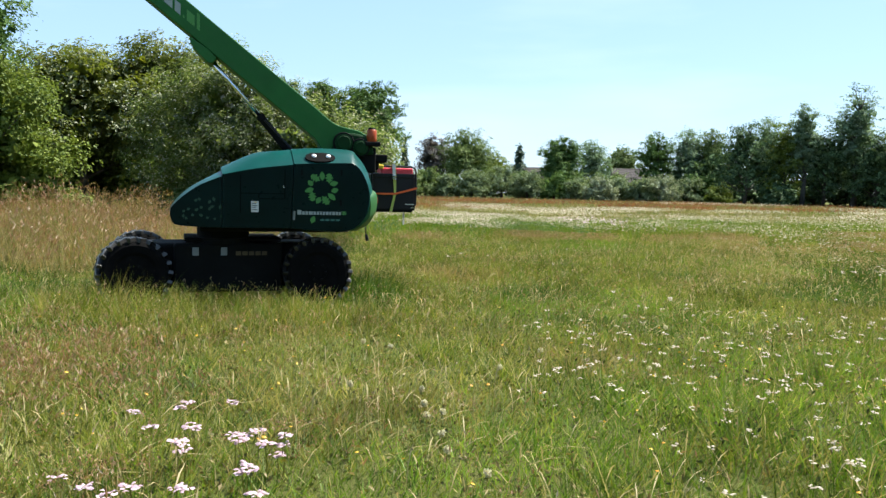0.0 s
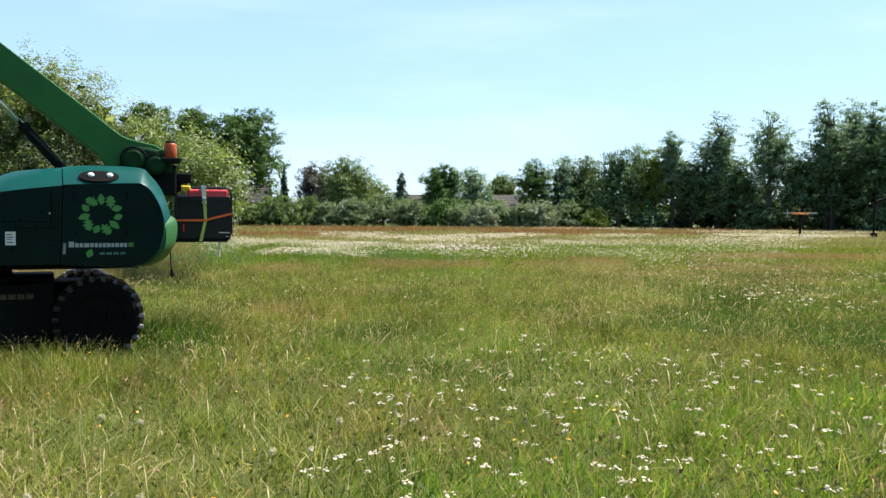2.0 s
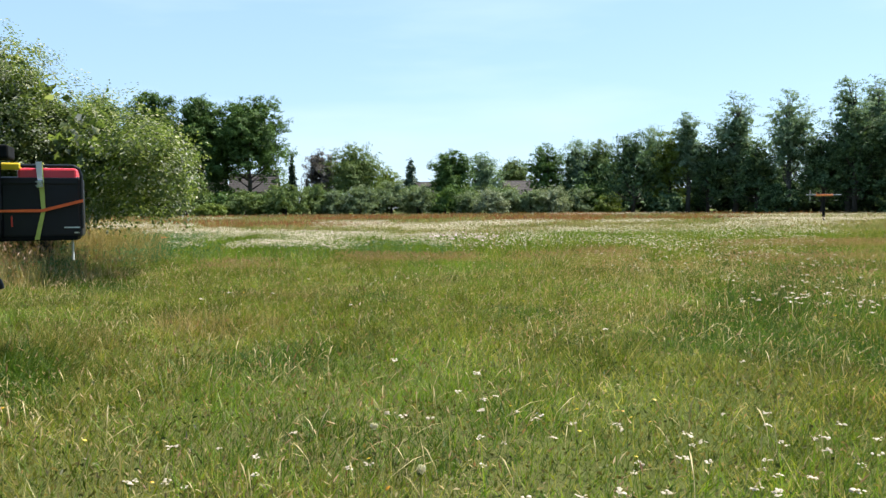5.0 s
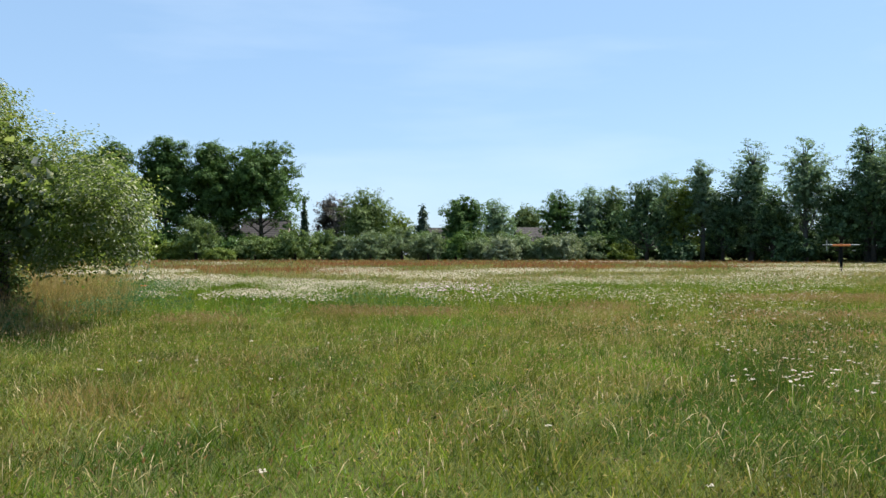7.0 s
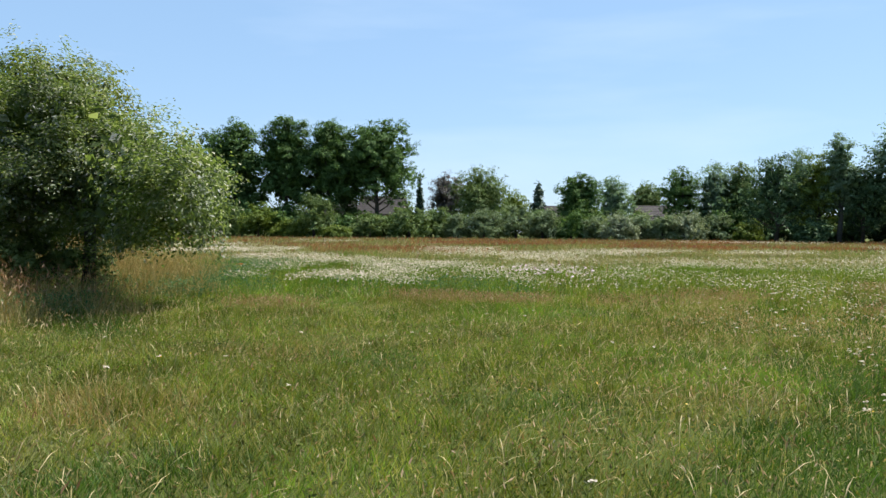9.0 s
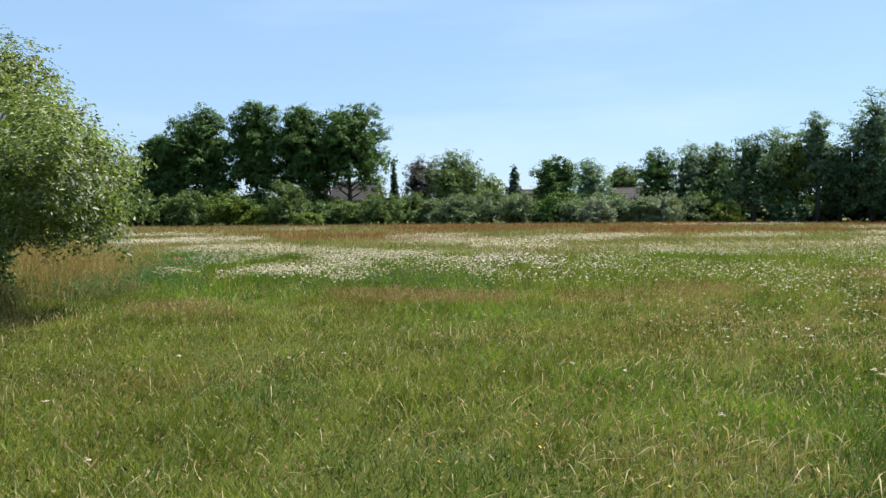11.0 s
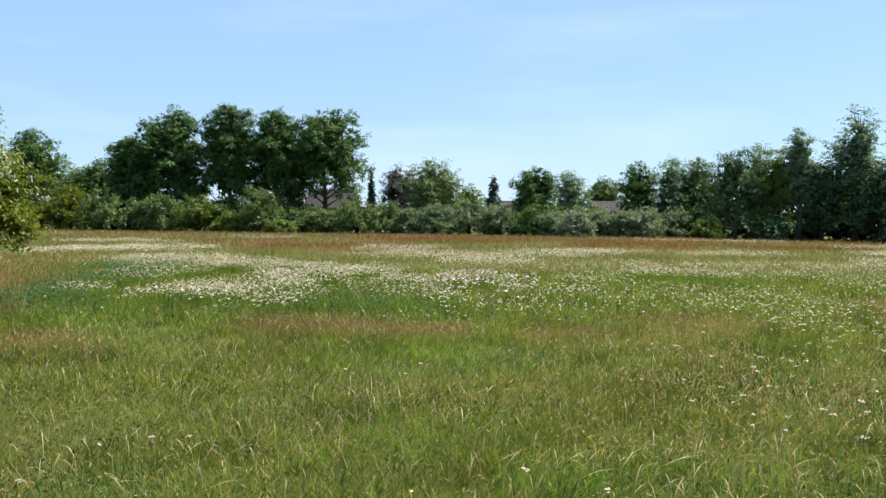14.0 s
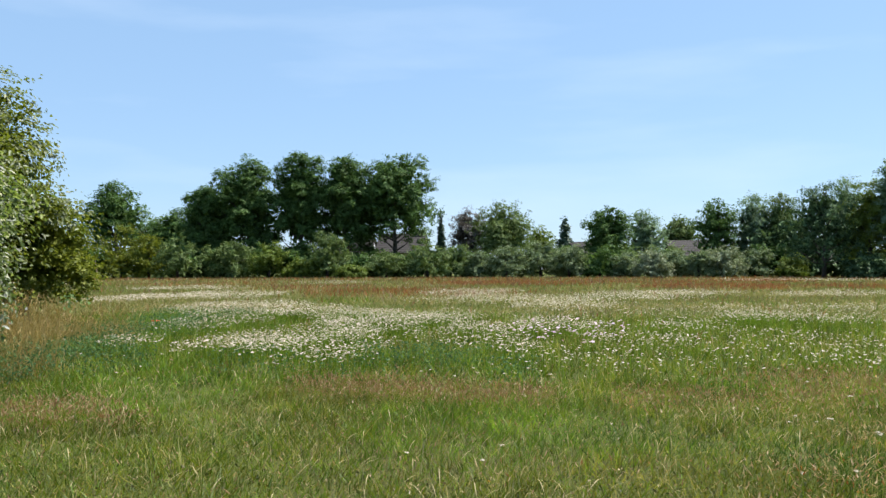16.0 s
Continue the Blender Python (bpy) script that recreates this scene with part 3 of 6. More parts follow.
def tree(seed, x, y, top, w, mat, label, kind="broad", base=0.25, leaf=0.42, clumps=700, per=12, spread=0.55, group="", name="tree", bark="bark", lobes=None, category="", shell=0.35, trunk_r=None, twigs=0, skirt=0.05, inner=0.12, big=2.6, lean=(0.0, 0.0), flat=0.7):
    """A plant with a trunk, limbs that reach into the crown, and a crown of single leaves. top: the height of its tip above z = 0."""
    rng = np.random.default_rng(seed)
    z0 = float(ground_z(x, y))
    h = top - z0
    lobes = lobes or lobes_of(rng, kind, h, w, base * h, 12 if w > 3 and leaf > 0.3 else 46)
    ob = thing(name, label, category or name.split("_")[-1], (x, y, z0), group)
    bm = bmesh.new()
    r0 = trunk_r or (0.022 * h + 0.02)
    if kind == "dome":
        for k in range(7):
            a = k * 0.9 + rng.uniform(-0.3, 0.3)
            l = lobes[1 + k % (len(lobes) - 1)]
            foot = Vector((0.12 * math.cos(a), 0.12 * math.sin(a), -0.05))
            tip = Vector(l[:3]) + Vector((*lean, 0))
            mid = foot.lerp(tip, 0.06)
            mid.z = max(0.7 * tip.z, skirt + 0.6)
            tip.z = max(tip.z, skirt + 0.3)
            tube(bm, [foot, mid, tip], [r0 * 0.5, r0 * 0.35, r0 * 0.12], 6)
    else:
        bend = [rng.uniform(-0.02, 0.02) * h for _ in range(4)]
        spine = [Vector((0, 0, -0.1)), Vector((bend[0], bend[1], h * 0.3)), Vector((bend[2], bend[3], h * 0.6)), Vector((bend[2] * 0.5, 0, h * 0.93))]
        tube(bm, spine, [r0 * 1.15, r0 * 0.85, r0 * 0.5, r0 * 0.1], 8)
        for k, l in enumerate(lobes[1:]):
            tip = Vector(l[:3])
            s = max(0.15, min(0.8, (tip.z - 0.28 * math.hypot(tip.x, tip.y) - 0.1 * h) / h))
            foot = spine[1].lerp(spine[2], (s - 0.3) / 0.3) if s > 0.3 else spine[0].lerp(spine[1], s / 0.3)
            mid = foot.lerp(tip, 0.55) - Vector((0, 0, 0.02 * h))
            tube(bm, [foot, mid, tip], [r0 * 0.42, r0 * 0.26, r0 * 0.08], 6)
    part("trunk", bm, bark, ob, smooth=True)
    p, n = crown_points(rng, lobes, clumps, per, spread, flat, shell)
    wide = np.percentile(p[:, 0], 98.5) - np.percentile(p[:, 0], 1.5)
    p[:, :2] *= w / wide
    low = np.percentile(p[:, 2], 0.5)
    foot = skirt if kind == "dome" else base * h
    p[:, 2] = foot + (p[:, 2] - low) * (h - foot) / (np.percentile(p[:, 2], 99.7) - low)
    # oversized inner leaves, added to block sky and darken the crown's heart
    deep = rng.choice(len(p), int(len(p) * inner))
    mid = np.array([0, 0, np.median(p[:, 2])])
    q = mid + (p[deep] - mid) * rng.uniform(0.4, 0.76, (len(deep), 1))
    vi, ti = leaf_cloud(rng, q, rng.normal(size=q.shape) + [0, -0.3, 0.3], leaf * big, 0.7)
    if twigs:
        q = sprigs(rng, p, twigs, 0.075 * h, 12)
        p, n = np.concatenate([p, q]), np.concatenate([n, rng.normal(size=q.shape) + [0, 0, 0.4]])
    p[:, 2] = np.maximum(p[:, 2], 0.03)
    v, t = leaf_cloud(rng, p, n, leaf)
    c = new("crown", tri_mesh("crown", np.concatenate([v, vi]) + [*lean, 0], np.concatenate([t, ti + len(v)]), M[mat]))
    c.parent = ob
    return ob


# oaks behind the hedge, and the far single oak
OAK = "tall dark green oak with a lobed crown behind the hedge"
for k, (x, y, top, w, low) in enumerate([(-53.6, 149, 16.0, 9.0, 0.15), (-46.6, 149, 20.6, 11.8, 0.15), (-37.6, 150, 21.5, 9.8, 0.15), (-29.6, 150.5, 20.7, 9.0, 0.2), (-21.4, 151, 20.9, 13.2, 0.30)]):
    tree(10 + k, x, y, top, w, "oak", OAK, base=low, leaf=0.40, clumps=1350, per=22, spread=0.5, flat=0.75, inner=0.10, big=2.4, group="oaks behind the hedge", name="oak_tree", trunk_r=0.40, shell=0.24)
tree(16, -79.9, 165, 19.1, 14, "oak", "round dark oak standing alone beyond the hedge", base=0.2, leaf=0.42, clumps=800, per=18, spread=0.6, name="oak_tree")
tree(17, -75.0, 172, 12.5, 9, "birch", "pale grey-green tree far behind the hedge", base=0.15, leaf=0.55, clumps=350, name="tree")
tree(18, -64.0, 158, 13.0, 9, "oak", "low dark tree at the end of the oak row", base=0.15, leaf=0.55, clumps=420, name="tree")
# added shrubs standing in for the dark band of shade under the oaks
for k in range(8):
    tree(30 + k, -57 + 5.4 * k, 145 + math.sin(k * 2.1), (7.4 if k < 4 else 5.7) + 0.8 * math.sin(k * 1.7), 8.4, "oak", "shrub added to make the dark band of shade below the oaks", "dome", leaf=0.5, clumps=200, per=11, spread=0.4, group="undergrowth below the oaks", name="shrub")
# single trees along the hedge
tree(20, -9.0, 154, 12.1, 6.8, "purple", "purple-leaved tree behind the hedge", base=0.2, leaf=0.34, clumps=420, per=16, spread=0.45, name="tree")
tree(21, -2.9, 147.6, 12.6, 9.6, "hedge", "fresh green tree with an open rounded crown", base=0.15, leaf=0.34, clumps=640, per=18, spread=0.5, name="tree")
tree(22, 2.7, 185, 10.7, 7, "bright", "small pale tree far behind the hedge", base=0.15, leaf=0.5, clumps=220, name="tree")
tree(23, 7.4, 169, 11.2, 3.8, "conifer", "dark pointed conifer behind the hedge", "cone", base=0.05, leaf=0.45, clumps=520, per=14, spread=0.3, name="conifer_tree")
tree(24, -16.7, 175, 13.2, 2.0, "conifer", "slim dark conifer beside the house", "cone", base=0.04, leaf=0.42, clumps=520, per=14, spread=0.24, name="conifer_tree")
tree(25, 13.1, 140, 10.9, 7.0, "oak", "round-headed green tree in the hedge", base=0.1, leaf=0.32, clumps=640, per=18, spread=0.42, name="tree")
tree(26, 19.9, 152, 11.4, 6.6, "birch", "pale grey-green thin-crowned tree behind the hedge", base=0.2, leaf=0.3, clumps=380, per=15, spread=0.45, name="tree", shell=0.6)
tree(27, 28.2, 170, 11.4, 7.4, "hedge", "flat-topped green tree behind the house roof", base=0.25, leaf=0.5, clumps=340, name="tree")
# the dark wood edge
WOOD = "dense dark green tree at the edge of the wood"
for k, (x, y, top, w, mat) in enumerate([(29.6, 143, 12.3, 6.8, "oak"), (34.9, 144, 13.0, 6.4, "birch"), (38.6, 143, 12.9, 5.4, "hedge"), (38.6, 124, 12.5, 8.4, "forest"), (45.6, 136, 14.4, 5.4, "birch"), (43.9, 123, 12.4, 5.6, "bright"), (48.6, 121, 11.0, 6.0, "forest"), (53.5, 116, 10.6, 7.0, "forest"), (59.5, 110, 11.0, 7.5, "forest"), (62.2, 107, 13.2, 7.0, "forest"), (66.5, 103.5, 12.8, 7.5, "forest"), (71.5, 100, 13.5, 8.0, "forest"), (76.5, 97, 13.0, 8.0, "forest"), (82.0, 92, 14.0, 9.0, "forest")]):
    tree(40 + k, x, y, top, w, mat, WOOD if mat == "forest" else "lighter green tree at the edge of the wood", base=0.12, leaf=0.31, clumps=500, per=14, spread=0.42, shell=0.28, group="trees at the wood edge", name="tree")
for k, (x, y, top, w) in enumerate([(45.6, 121, 14.9, 4.6), (52.1, 119.6, 17.5, 6.2), (56.3, 112.7, 16.9, 6.9), (62.6, 109, 17.9, 5.6), (67.6, 111, 18.3, 4.6), (67.3, 106, 17.3, 4.2), (69.2, 103, 16.4, 4.6), (75.0, 101, 17.5, 5.5)]):
    tree(60 + k, x, y, top, w, "birch", "tall slender birch with a loose grey-green crown", "column", base=0.28, leaf=0.27, clumps=640, per=14, spread=0.27, group="birches in the wood", name="birch_tree", bark="birch_bark", shell=0.5)
# inner rows added to close bright gaps and darken the wood's depth
for k in range(14):
    x = 36.0 + 4.6 * k
    tree(70 + k, x, 141 - 0.85 * (x - 36), 8.5 + 1.2 * math.sin(k * 1.9), 8.5, "forest", "dark tree added inside the wood to deepen its shade", "dome", leaf=0.8, clumps=150, per=11, spread=0.5, group="trees inside the wood", name="tree")
for k in range(15):
    x = 37.0 + 4.1 * k
    tree(250 + k, x, 137.5 - 0.85 * (x - 36), 3.4 + 0.6 * math.sin(k * 2.3), 7.5, "forest", "dark undergrowth added inside the wood to close bright gaps", "dome", leaf=0.6, clumps=100, per=10, spread=0.45, group="undergrowth inside the wood", name="shrub", skirt=0.0)
for k in range(4):
    x = 41.0 + 11.5 * k
    tree(90 + k, x, 121.0 - 0.74 * (x - 36), 3.6 + 0.8 * math.sin(k * 1.7), 4.2, "forest", "dark shrub under the wood edge", "dome", leaf=0.42, clumps=220, per=11, spread=0.3, group="shrubs under the wood edge", name="shrub")
# the hedge across the far end
HEDGE = [(-76, 7.0, 7.0, "hedge"), (-71, 6.8, 6.5, "golden"), (-65, 8.8, 7.5, "golden"), (-59.5, 8.6, 7.8, "golden"), (-54.8, 7.0, 6.0, "golden"), (-49.6, 6.6, 5.8, "hedge"), (-45.4, 5.4, 5.2, "hedge"), (-41.8, 5.8, 5.0, "hedge"), (-36.4, 5.8, 5.8, "bright"), (-31.5, 3.4, 5.0, "bright"), (-27.6, 7.2, 6.2, "hedge"), (-23.7, 2.3, 4.0, "bright"), (-19.4, 4.3, 6.6, "hedge"), (-12.8, 6.0, 6.4, "hedge"), (-9.0, 5.2, 5.6, "hedge"), (-5.6, 4.2, 4.2, "hazed"), (-1.6, 4.9, 5.4, "hazed"), (3.2, 5.7, 6.2, "hazed"), (7.2, 5.0, 4.8, "hazed"), (11.5, 4.6, 5.0, "oak"), (14.8, 4.0, 4.2, "hazed"), (18.0, 4.1, 5.0, "grey"), (21.8, 4.3, 4.8, "hazed"), (24.6, 4.0, 4.0, "hazed"), (27.8, 4.7, 6.0, "grey"), (32.9, 4.5, 6.0, "hazed"), (36.6, 3.6, 3.6, "bright")]
HEDGE_LABEL = {"hedge": "rounded green shrub in the hedge along the meadow", "bright": "yellowish green shrub in the hedge along the meadow", "golden": "golden green shrub at the far corner of the hedge", "hazed": "pale grey-green shrub in the hedge, its leaves lightened for distance haze", "grey": "silvery grey-green willow shrub in the hedge", "oak": "dark green shrub in the hedge along the meadow"}
for k, (x, top, w, mat) in enumerate(HEDGE):
    y = 133 + 1.8 * math.sin(k * 2.3) - 0.10 * max(0, -x - 30) - (3.2 if top < 4.2 else 0)
    tree(100 + k, x, y, top + 0.2, w * 1.02, mat, HEDGE_LABEL[mat], "dome", leaf=0.29, clumps=270, per=13, spread=0.3, group="shrubs of the hedge", name="shrub")
for k in range(34):
    x = -78 + 3.6 * k + 0.8 * math.sin(k * 3.1)
    y = 136.5 + 1.2 * math.cos(k * 1.9) - 0.10 * max(0, -x - 30)
    mat = ("oak", "oak", "hedge", "oak")[k % 4]
    tree(140 + k, x, y, 4.1 + 1.3 * math.sin(k * 2.7) ** 2, 5.0, mat, HEDGE_LABEL[mat], "dome", leaf=0.46, clumps=120, per=11, spread=0.35, group="shrubs of the hedge", name="shrub")

for k, x in enumerate((15.5, 19.5, 23.5)):
    tree(180 + k, x, 146 + k, 5.6, 6.0, "hedge", HEDGE_LABEL["hedge"], "dome", leaf=0.4, clumps=160, per=12, spread=0.35, group="shrubs of the hedge", name="shrub")

# the near trees at the side of the meadow
BUSH = "light green apple-like bush with small glossy leaves and bare dark stems"
APPLE = [(-1.5, 0.5, 4.0, 1.8, 1.5, 1.7), (-2.6, 0.2, 3.0, 1.4, 1.3, 1.9), (0.3, 0.0, 3.25, 1.4, 1.3, 1.35), (-0.6, -0.6, 2.6, 1.6, 1.2, 1.3), (1.5, -0.5, 2.7, 1.1, 1.0, 1.1), (2.5, -1.8, 2.75, 1.2, 1.1, 1.1), (2.4, -1.6, 2.0, 1.1, 1.1, 0.9), (3.1, -2.9, 2.5, 1.0, 0.95, 0.95), (3.55, -3.9, 2.45, 0.7, 0.7, 0.75), (1.1, -0.9, 1.9, 1.1, 0.9, 0.6), (-1.8, -0.5, 1.9, 1.5, 1.1, 0.9)]
tree(201, -6.5, 29.3, 5.9, 8.1, "apple", BUSH, "dome", leaf=0.086, clumps=1300, per=60, spread=0.25, flat=0.8, name="bush", shell=0.26, twigs=22, skirt=1.1, lobes=APPLE, inner=0.07, big=3.2)
tree(212, -7.9, 29.0, 1.75, 3.6, "hedge", "low dark shrub round the foot of the bushes", "dome", leaf=0.09, clumps=260, per=30, spread=0.16, name="shrub", shell=0.4)
MAPLE = "broad golden green maple with layered foliage and deep shade beneath"
tree(203, -14.15, 39.6, 7.8, 7.4, "maple", MAPLE, "broad", base=0.12, inner=0.3, leaf=0.165, clumps=4300, per=11, spread=0.24, flat=0.55, name="tree", shell=0.2, big=3.0)
tree(213, -11.8, 41.0, 3.9, 3.6, "golden", "low golden green maple beside the bushes", "dome", inner=0.3, leaf=0.15, clumps=800, per=11, spread=0.24, flat=0.5, name="tree", shell=0.22, skirt=0.7)
tree(205, -16.4, 37.6, 7.2, 6.6, "maple", MAPLE, "broad", base=0.34, inner=0.35, leaf=0.165, clumps=2200, per=11, spread=0.24, flat=0.55, name="tree", shell=0.2, big=3.0)
# dark tree added behind to block light and deepen the shade
tree(204, -18.6, 41.5, 6.8, 5.5, "oak", "dark filler tree behind the bushes, added to keep light out", base=0.1, leaf=0.21, clumps=440, per=16, spread=0.26, name="tree", inner=0.35)
tree(206, -15.6, 29.6, 5.6, 5.2, "bright", "fresh green maple with large leaves", "dome", leaf=0.13, clumps=1000, per=20, spread=0.32, flat=0.5, name="tree", shell=0.26, inner=0.25)
tree(207, -24.6, 42.0, 11.4, 7.0, "oak", "tall dark tree behind the maples", base=0.2, leaf=0.22, clumps=620, per=16, spread=0.4, name="tree")
# three more added plants that block light behind the maples
tree(208, -18.5, 44.0, 6.6, 6.0, "oak", "dark filler tree behind the bushes, added to keep light out", base=0.1, leaf=0.25, clumps=360, per=15, spread=0.28, name="tree", inner=0.35)
tree(209, -20.5, 37.0, 5.6, 6.5, "hedge", "dark filler tree behind the maples, added to keep light out", base=0.06, leaf=0.23, clumps=360, per=15, spread=0.28, name="tree", inner=0.35)
tree(211, -15.2, 42.6, 5.4, 7.6, "oak", "dark filler thicket behind the maples, added to keep light out", "dome", leaf=0.23, clumps=430, per=15, spread=0.28, name="shrub", inner=0.3)

# unseen trees added behind the walk to darken the lift's reflections
for k in range(9):
    tree(230 + k, -48 + 12 * k, -16 - 3 * math.sin(k * 1.9), 9.5 + 2 * math.sin(k * 2.7), 14, "forest", "unseen dark leafy tree behind the walk, added to darken reflections", "dome", leaf=0.8, clumps=240, per=12, spread=0.8, group="trees at the near end", name="tree")


# ---- meadow plants ----
def inside(zones, x, y):
    """Strength from 0 to 1 of soft ellipses (cx, cy, rx, ry, strength)."""
    s = np.zeros(len(x))
    for cx, cy, rx, ry, k in zones:
        d = np.sqrt(((x - cx) / rx) ** 2 + ((y - cy) / ry) ** 2) + 0.22 * np.sin(1.9 * x + 0.7 * y + cx) * np.sin(1.3 * y - 0.6 * x)
        s = np.maximum(s, k * np.clip((1.12 - d) / 0.35, 0, 1))
    return s


def drift(x, y, a=0.55, b=0.0):
    return 0.5 + 0.5 * np.sin(a * x + 1.1 * np.sin(0.37 * y + b)) * np.sin(0.8 * a * y + 1.3 * np.sin(0.45 * x + 2 * b))


def blades(rng, x, y, height, width, lean=0.35, z=None):
    """Slim pointed grass blades that lean: one triangle each."""
    n = len(x)
    a = rng.uniform(0, 2 * np.pi, n)
    side = np.stack([np.cos(a), np.sin(a), np.zeros(n)], 1)
    b = rng.uniform(0, 2 * np.pi, n)
    bend = np.stack([np.cos(b), np.sin(b), np.zeros(n)], 1) * (lean * height * rng.uniform(0.2, 1.4, n))[:, None]
    bend[:, 0] += 0.10 * height
    foot = np.stack([x, y, ground_z(x, y) - 0.01 if z is None else z], 1)
    up = np.zeros((n, 3))
    up[:, 2] = height
    w = (width / 2)[:, None] * side
    v = np.stack([foot - w, foot + w, foot + up * 0.95 + bend], 1).reshape(-1, 3)
    t = np.arange(3 * n).reshape(-1, 3)
    return v, t


def spikes(rng, x, y, z, length, width, lean=0.5):
    """Seed heads: two crossed slim diamonds each, at the top of a stalk."""
    n = len(x)
    foot = np.stack([x, y, z], 1)
    way = rng.normal(size=(n, 3)) * lean
    way[:, 2] = 1
    way /= np.linalg.norm(way, axis=1, keepdims=True)
    a = rng.uniform(0, np.pi, n)
    vs = []
    for q in (0, np.pi / 2):
        s = np.stack([np.cos(a + q), np.sin(a + q), np.zeros(n)], 1) * (width / 2)[:, None]
        m = foot + way * (0.45 * length)[:, None]
        vs += [foot, m + s, foot + way * length[:, None], m - s]
    v = np.stack(vs, 1).reshape(-1, 3)
    i = np.arange(n)[:, None] * 8
    t = np.stack([i + [0, 1, 2], i + [0, 2, 3], i + [4, 5, 6], i + [4, 6, 7]], 1).reshape(-1, 3)
    return v, t


def heads(rng, x, y, z, r, sides=7, dome=0.25, tilt=0.22):
    """Flat-topped flower heads: a low dome with a ragged rim each."""
    n = len(x)
    c = np.stack([x, y, z], 1)
    up = rng.normal(size=(n, 3)) * tilt
    up[:, 2] = 1
    up /= np.linalg.norm(up, axis=1, keepdims=True)
    a0 = np.cross(up, [1, 0, 0.0])
    a0 /= np.linalg.norm(a0, axis=1, keepdims=True)
    b0 = np.cross(up, a0)
    vs = [c + up * (r * dome)[:, None]]
    ph = rng.uniform(0, 6.28, n)
    for k in range(sides):
        rr = (r * rng.uniform(0.7, 1.15, n))[:, None]
        an = (ph + 6.2832 * k / sides)[:, None]
        vs.append(c + rr * (np.cos(an) * a0 + np.sin(an) * b0))
    v = np.stack(vs, 1).reshape(-1, 3)
    i = np.arange(n)[:, None] * (sides + 1)
    t = np.stack([i + [0, 1 + k, 1 + (k + 1) % sides] for k in range(sides)], 1).reshape(-1, 3)
    return v, t


def arcs(rng, x, y, height, width, bend=0.6, head=2.4):
    """Curved grass stalks that nod, with a slim seed head towards the tip: five triangles each."""
    n = len(x)
    a = rng.uniform(0, 2 * np.pi, n)
    way = np.stack([np.cos(a), np.sin(a), np.zeros(n)], 1)
    way[:, 0] += 0.35
    side = np.stack([-np.sin(a), np.cos(a), np.zeros(n)], 1)
    k = bend * rng.uniform(0.2, 1.3, n) * height
    foot = np.stack([x, y, ground_z(x, y)], 1)
    vs = []
    for f, w in ((0.0, 1.0), (0.45, 0.8), (0.8, head), (1.0, 0.0)):
        c = foot + way * (k * f ** 2.2)[:, None]
        c[:, 2] += height * f - 0.35 * k * f ** 3
        s = side * (width * w / 2)[:, None]
        vs += [c - s, c + s] if w else [c]
    v = np.stack(vs, 1).reshape(-1, 3)
    i = np.arange(n)[:, None] * 7
    t = np.stack([i + q for q in ([0, 1, 3], [0, 3, 2], [2, 3, 5], [2, 5, 4], [4, 5, 6])], 1).reshape(-1, 3)
    return v, t


def stems(rng, x, y, z, width):
    """Thin stalks from the ground to z: one slim triangle pair each."""
    n = len(x)
    a = rng.uniform(0, np.pi, n)
    s = np.stack([np.cos(a), np.sin(a), np.zeros(n)], 1) * (width / 2)[:, None]
    off = rng.normal(size=(n, 3)) * 0.03
    off[:, 2] = 0
    tip = np.stack([x, y, z], 1)
    foot = tip + off
    foot[:, 2] = ground_z(x, y) - 0.01
    v = np.stack([foot - s, foot + s, tip + 0.6 * s, tip - 0.6 * s], 1).reshape(-1, 3)
    i = np.arange(n)[:, None] * 4
    t = np.stack([i + [0, 1, 2], i + [0, 2, 3]], 1).reshape(-1, 3)
    return v, t


def stuff(name, mat, label, category, pieces):
    vs, ts, k = [], [], 0
    for v, t in pieces:
        vs.append(v), ts.append(t + k)
        k += len(v)
    return tagged(new(name, tri_mesh(name, np.concatenate(vs), np.concatenate(ts), M[mat])), label, category, kind="stuff")


def scatter(rng, density, y0, y1, left, right, keep=None, top=1.0):
    """Random places between two depths, x between two lines a + b*y, thinned by keep(x, y)."""
    y = rng.uniform(y0, y1, int(density * (y1 - y0) * max(right[0] + right[1] * y1 - left[0] - left[1] * y1, 1)))
    hi, lo = right[0] + right[1] * y1, left[0] + left[1] * y1
    x = rng.uniform(lo, hi, len(y))
    ok = (x > left[0] + left[1] * y) & (x < right[0] + right[1] * y)
    if keep is not None:
        ok &= rng.uniform(0, top, len(y)) < keep(x, y)
    return x[ok], y[ok]


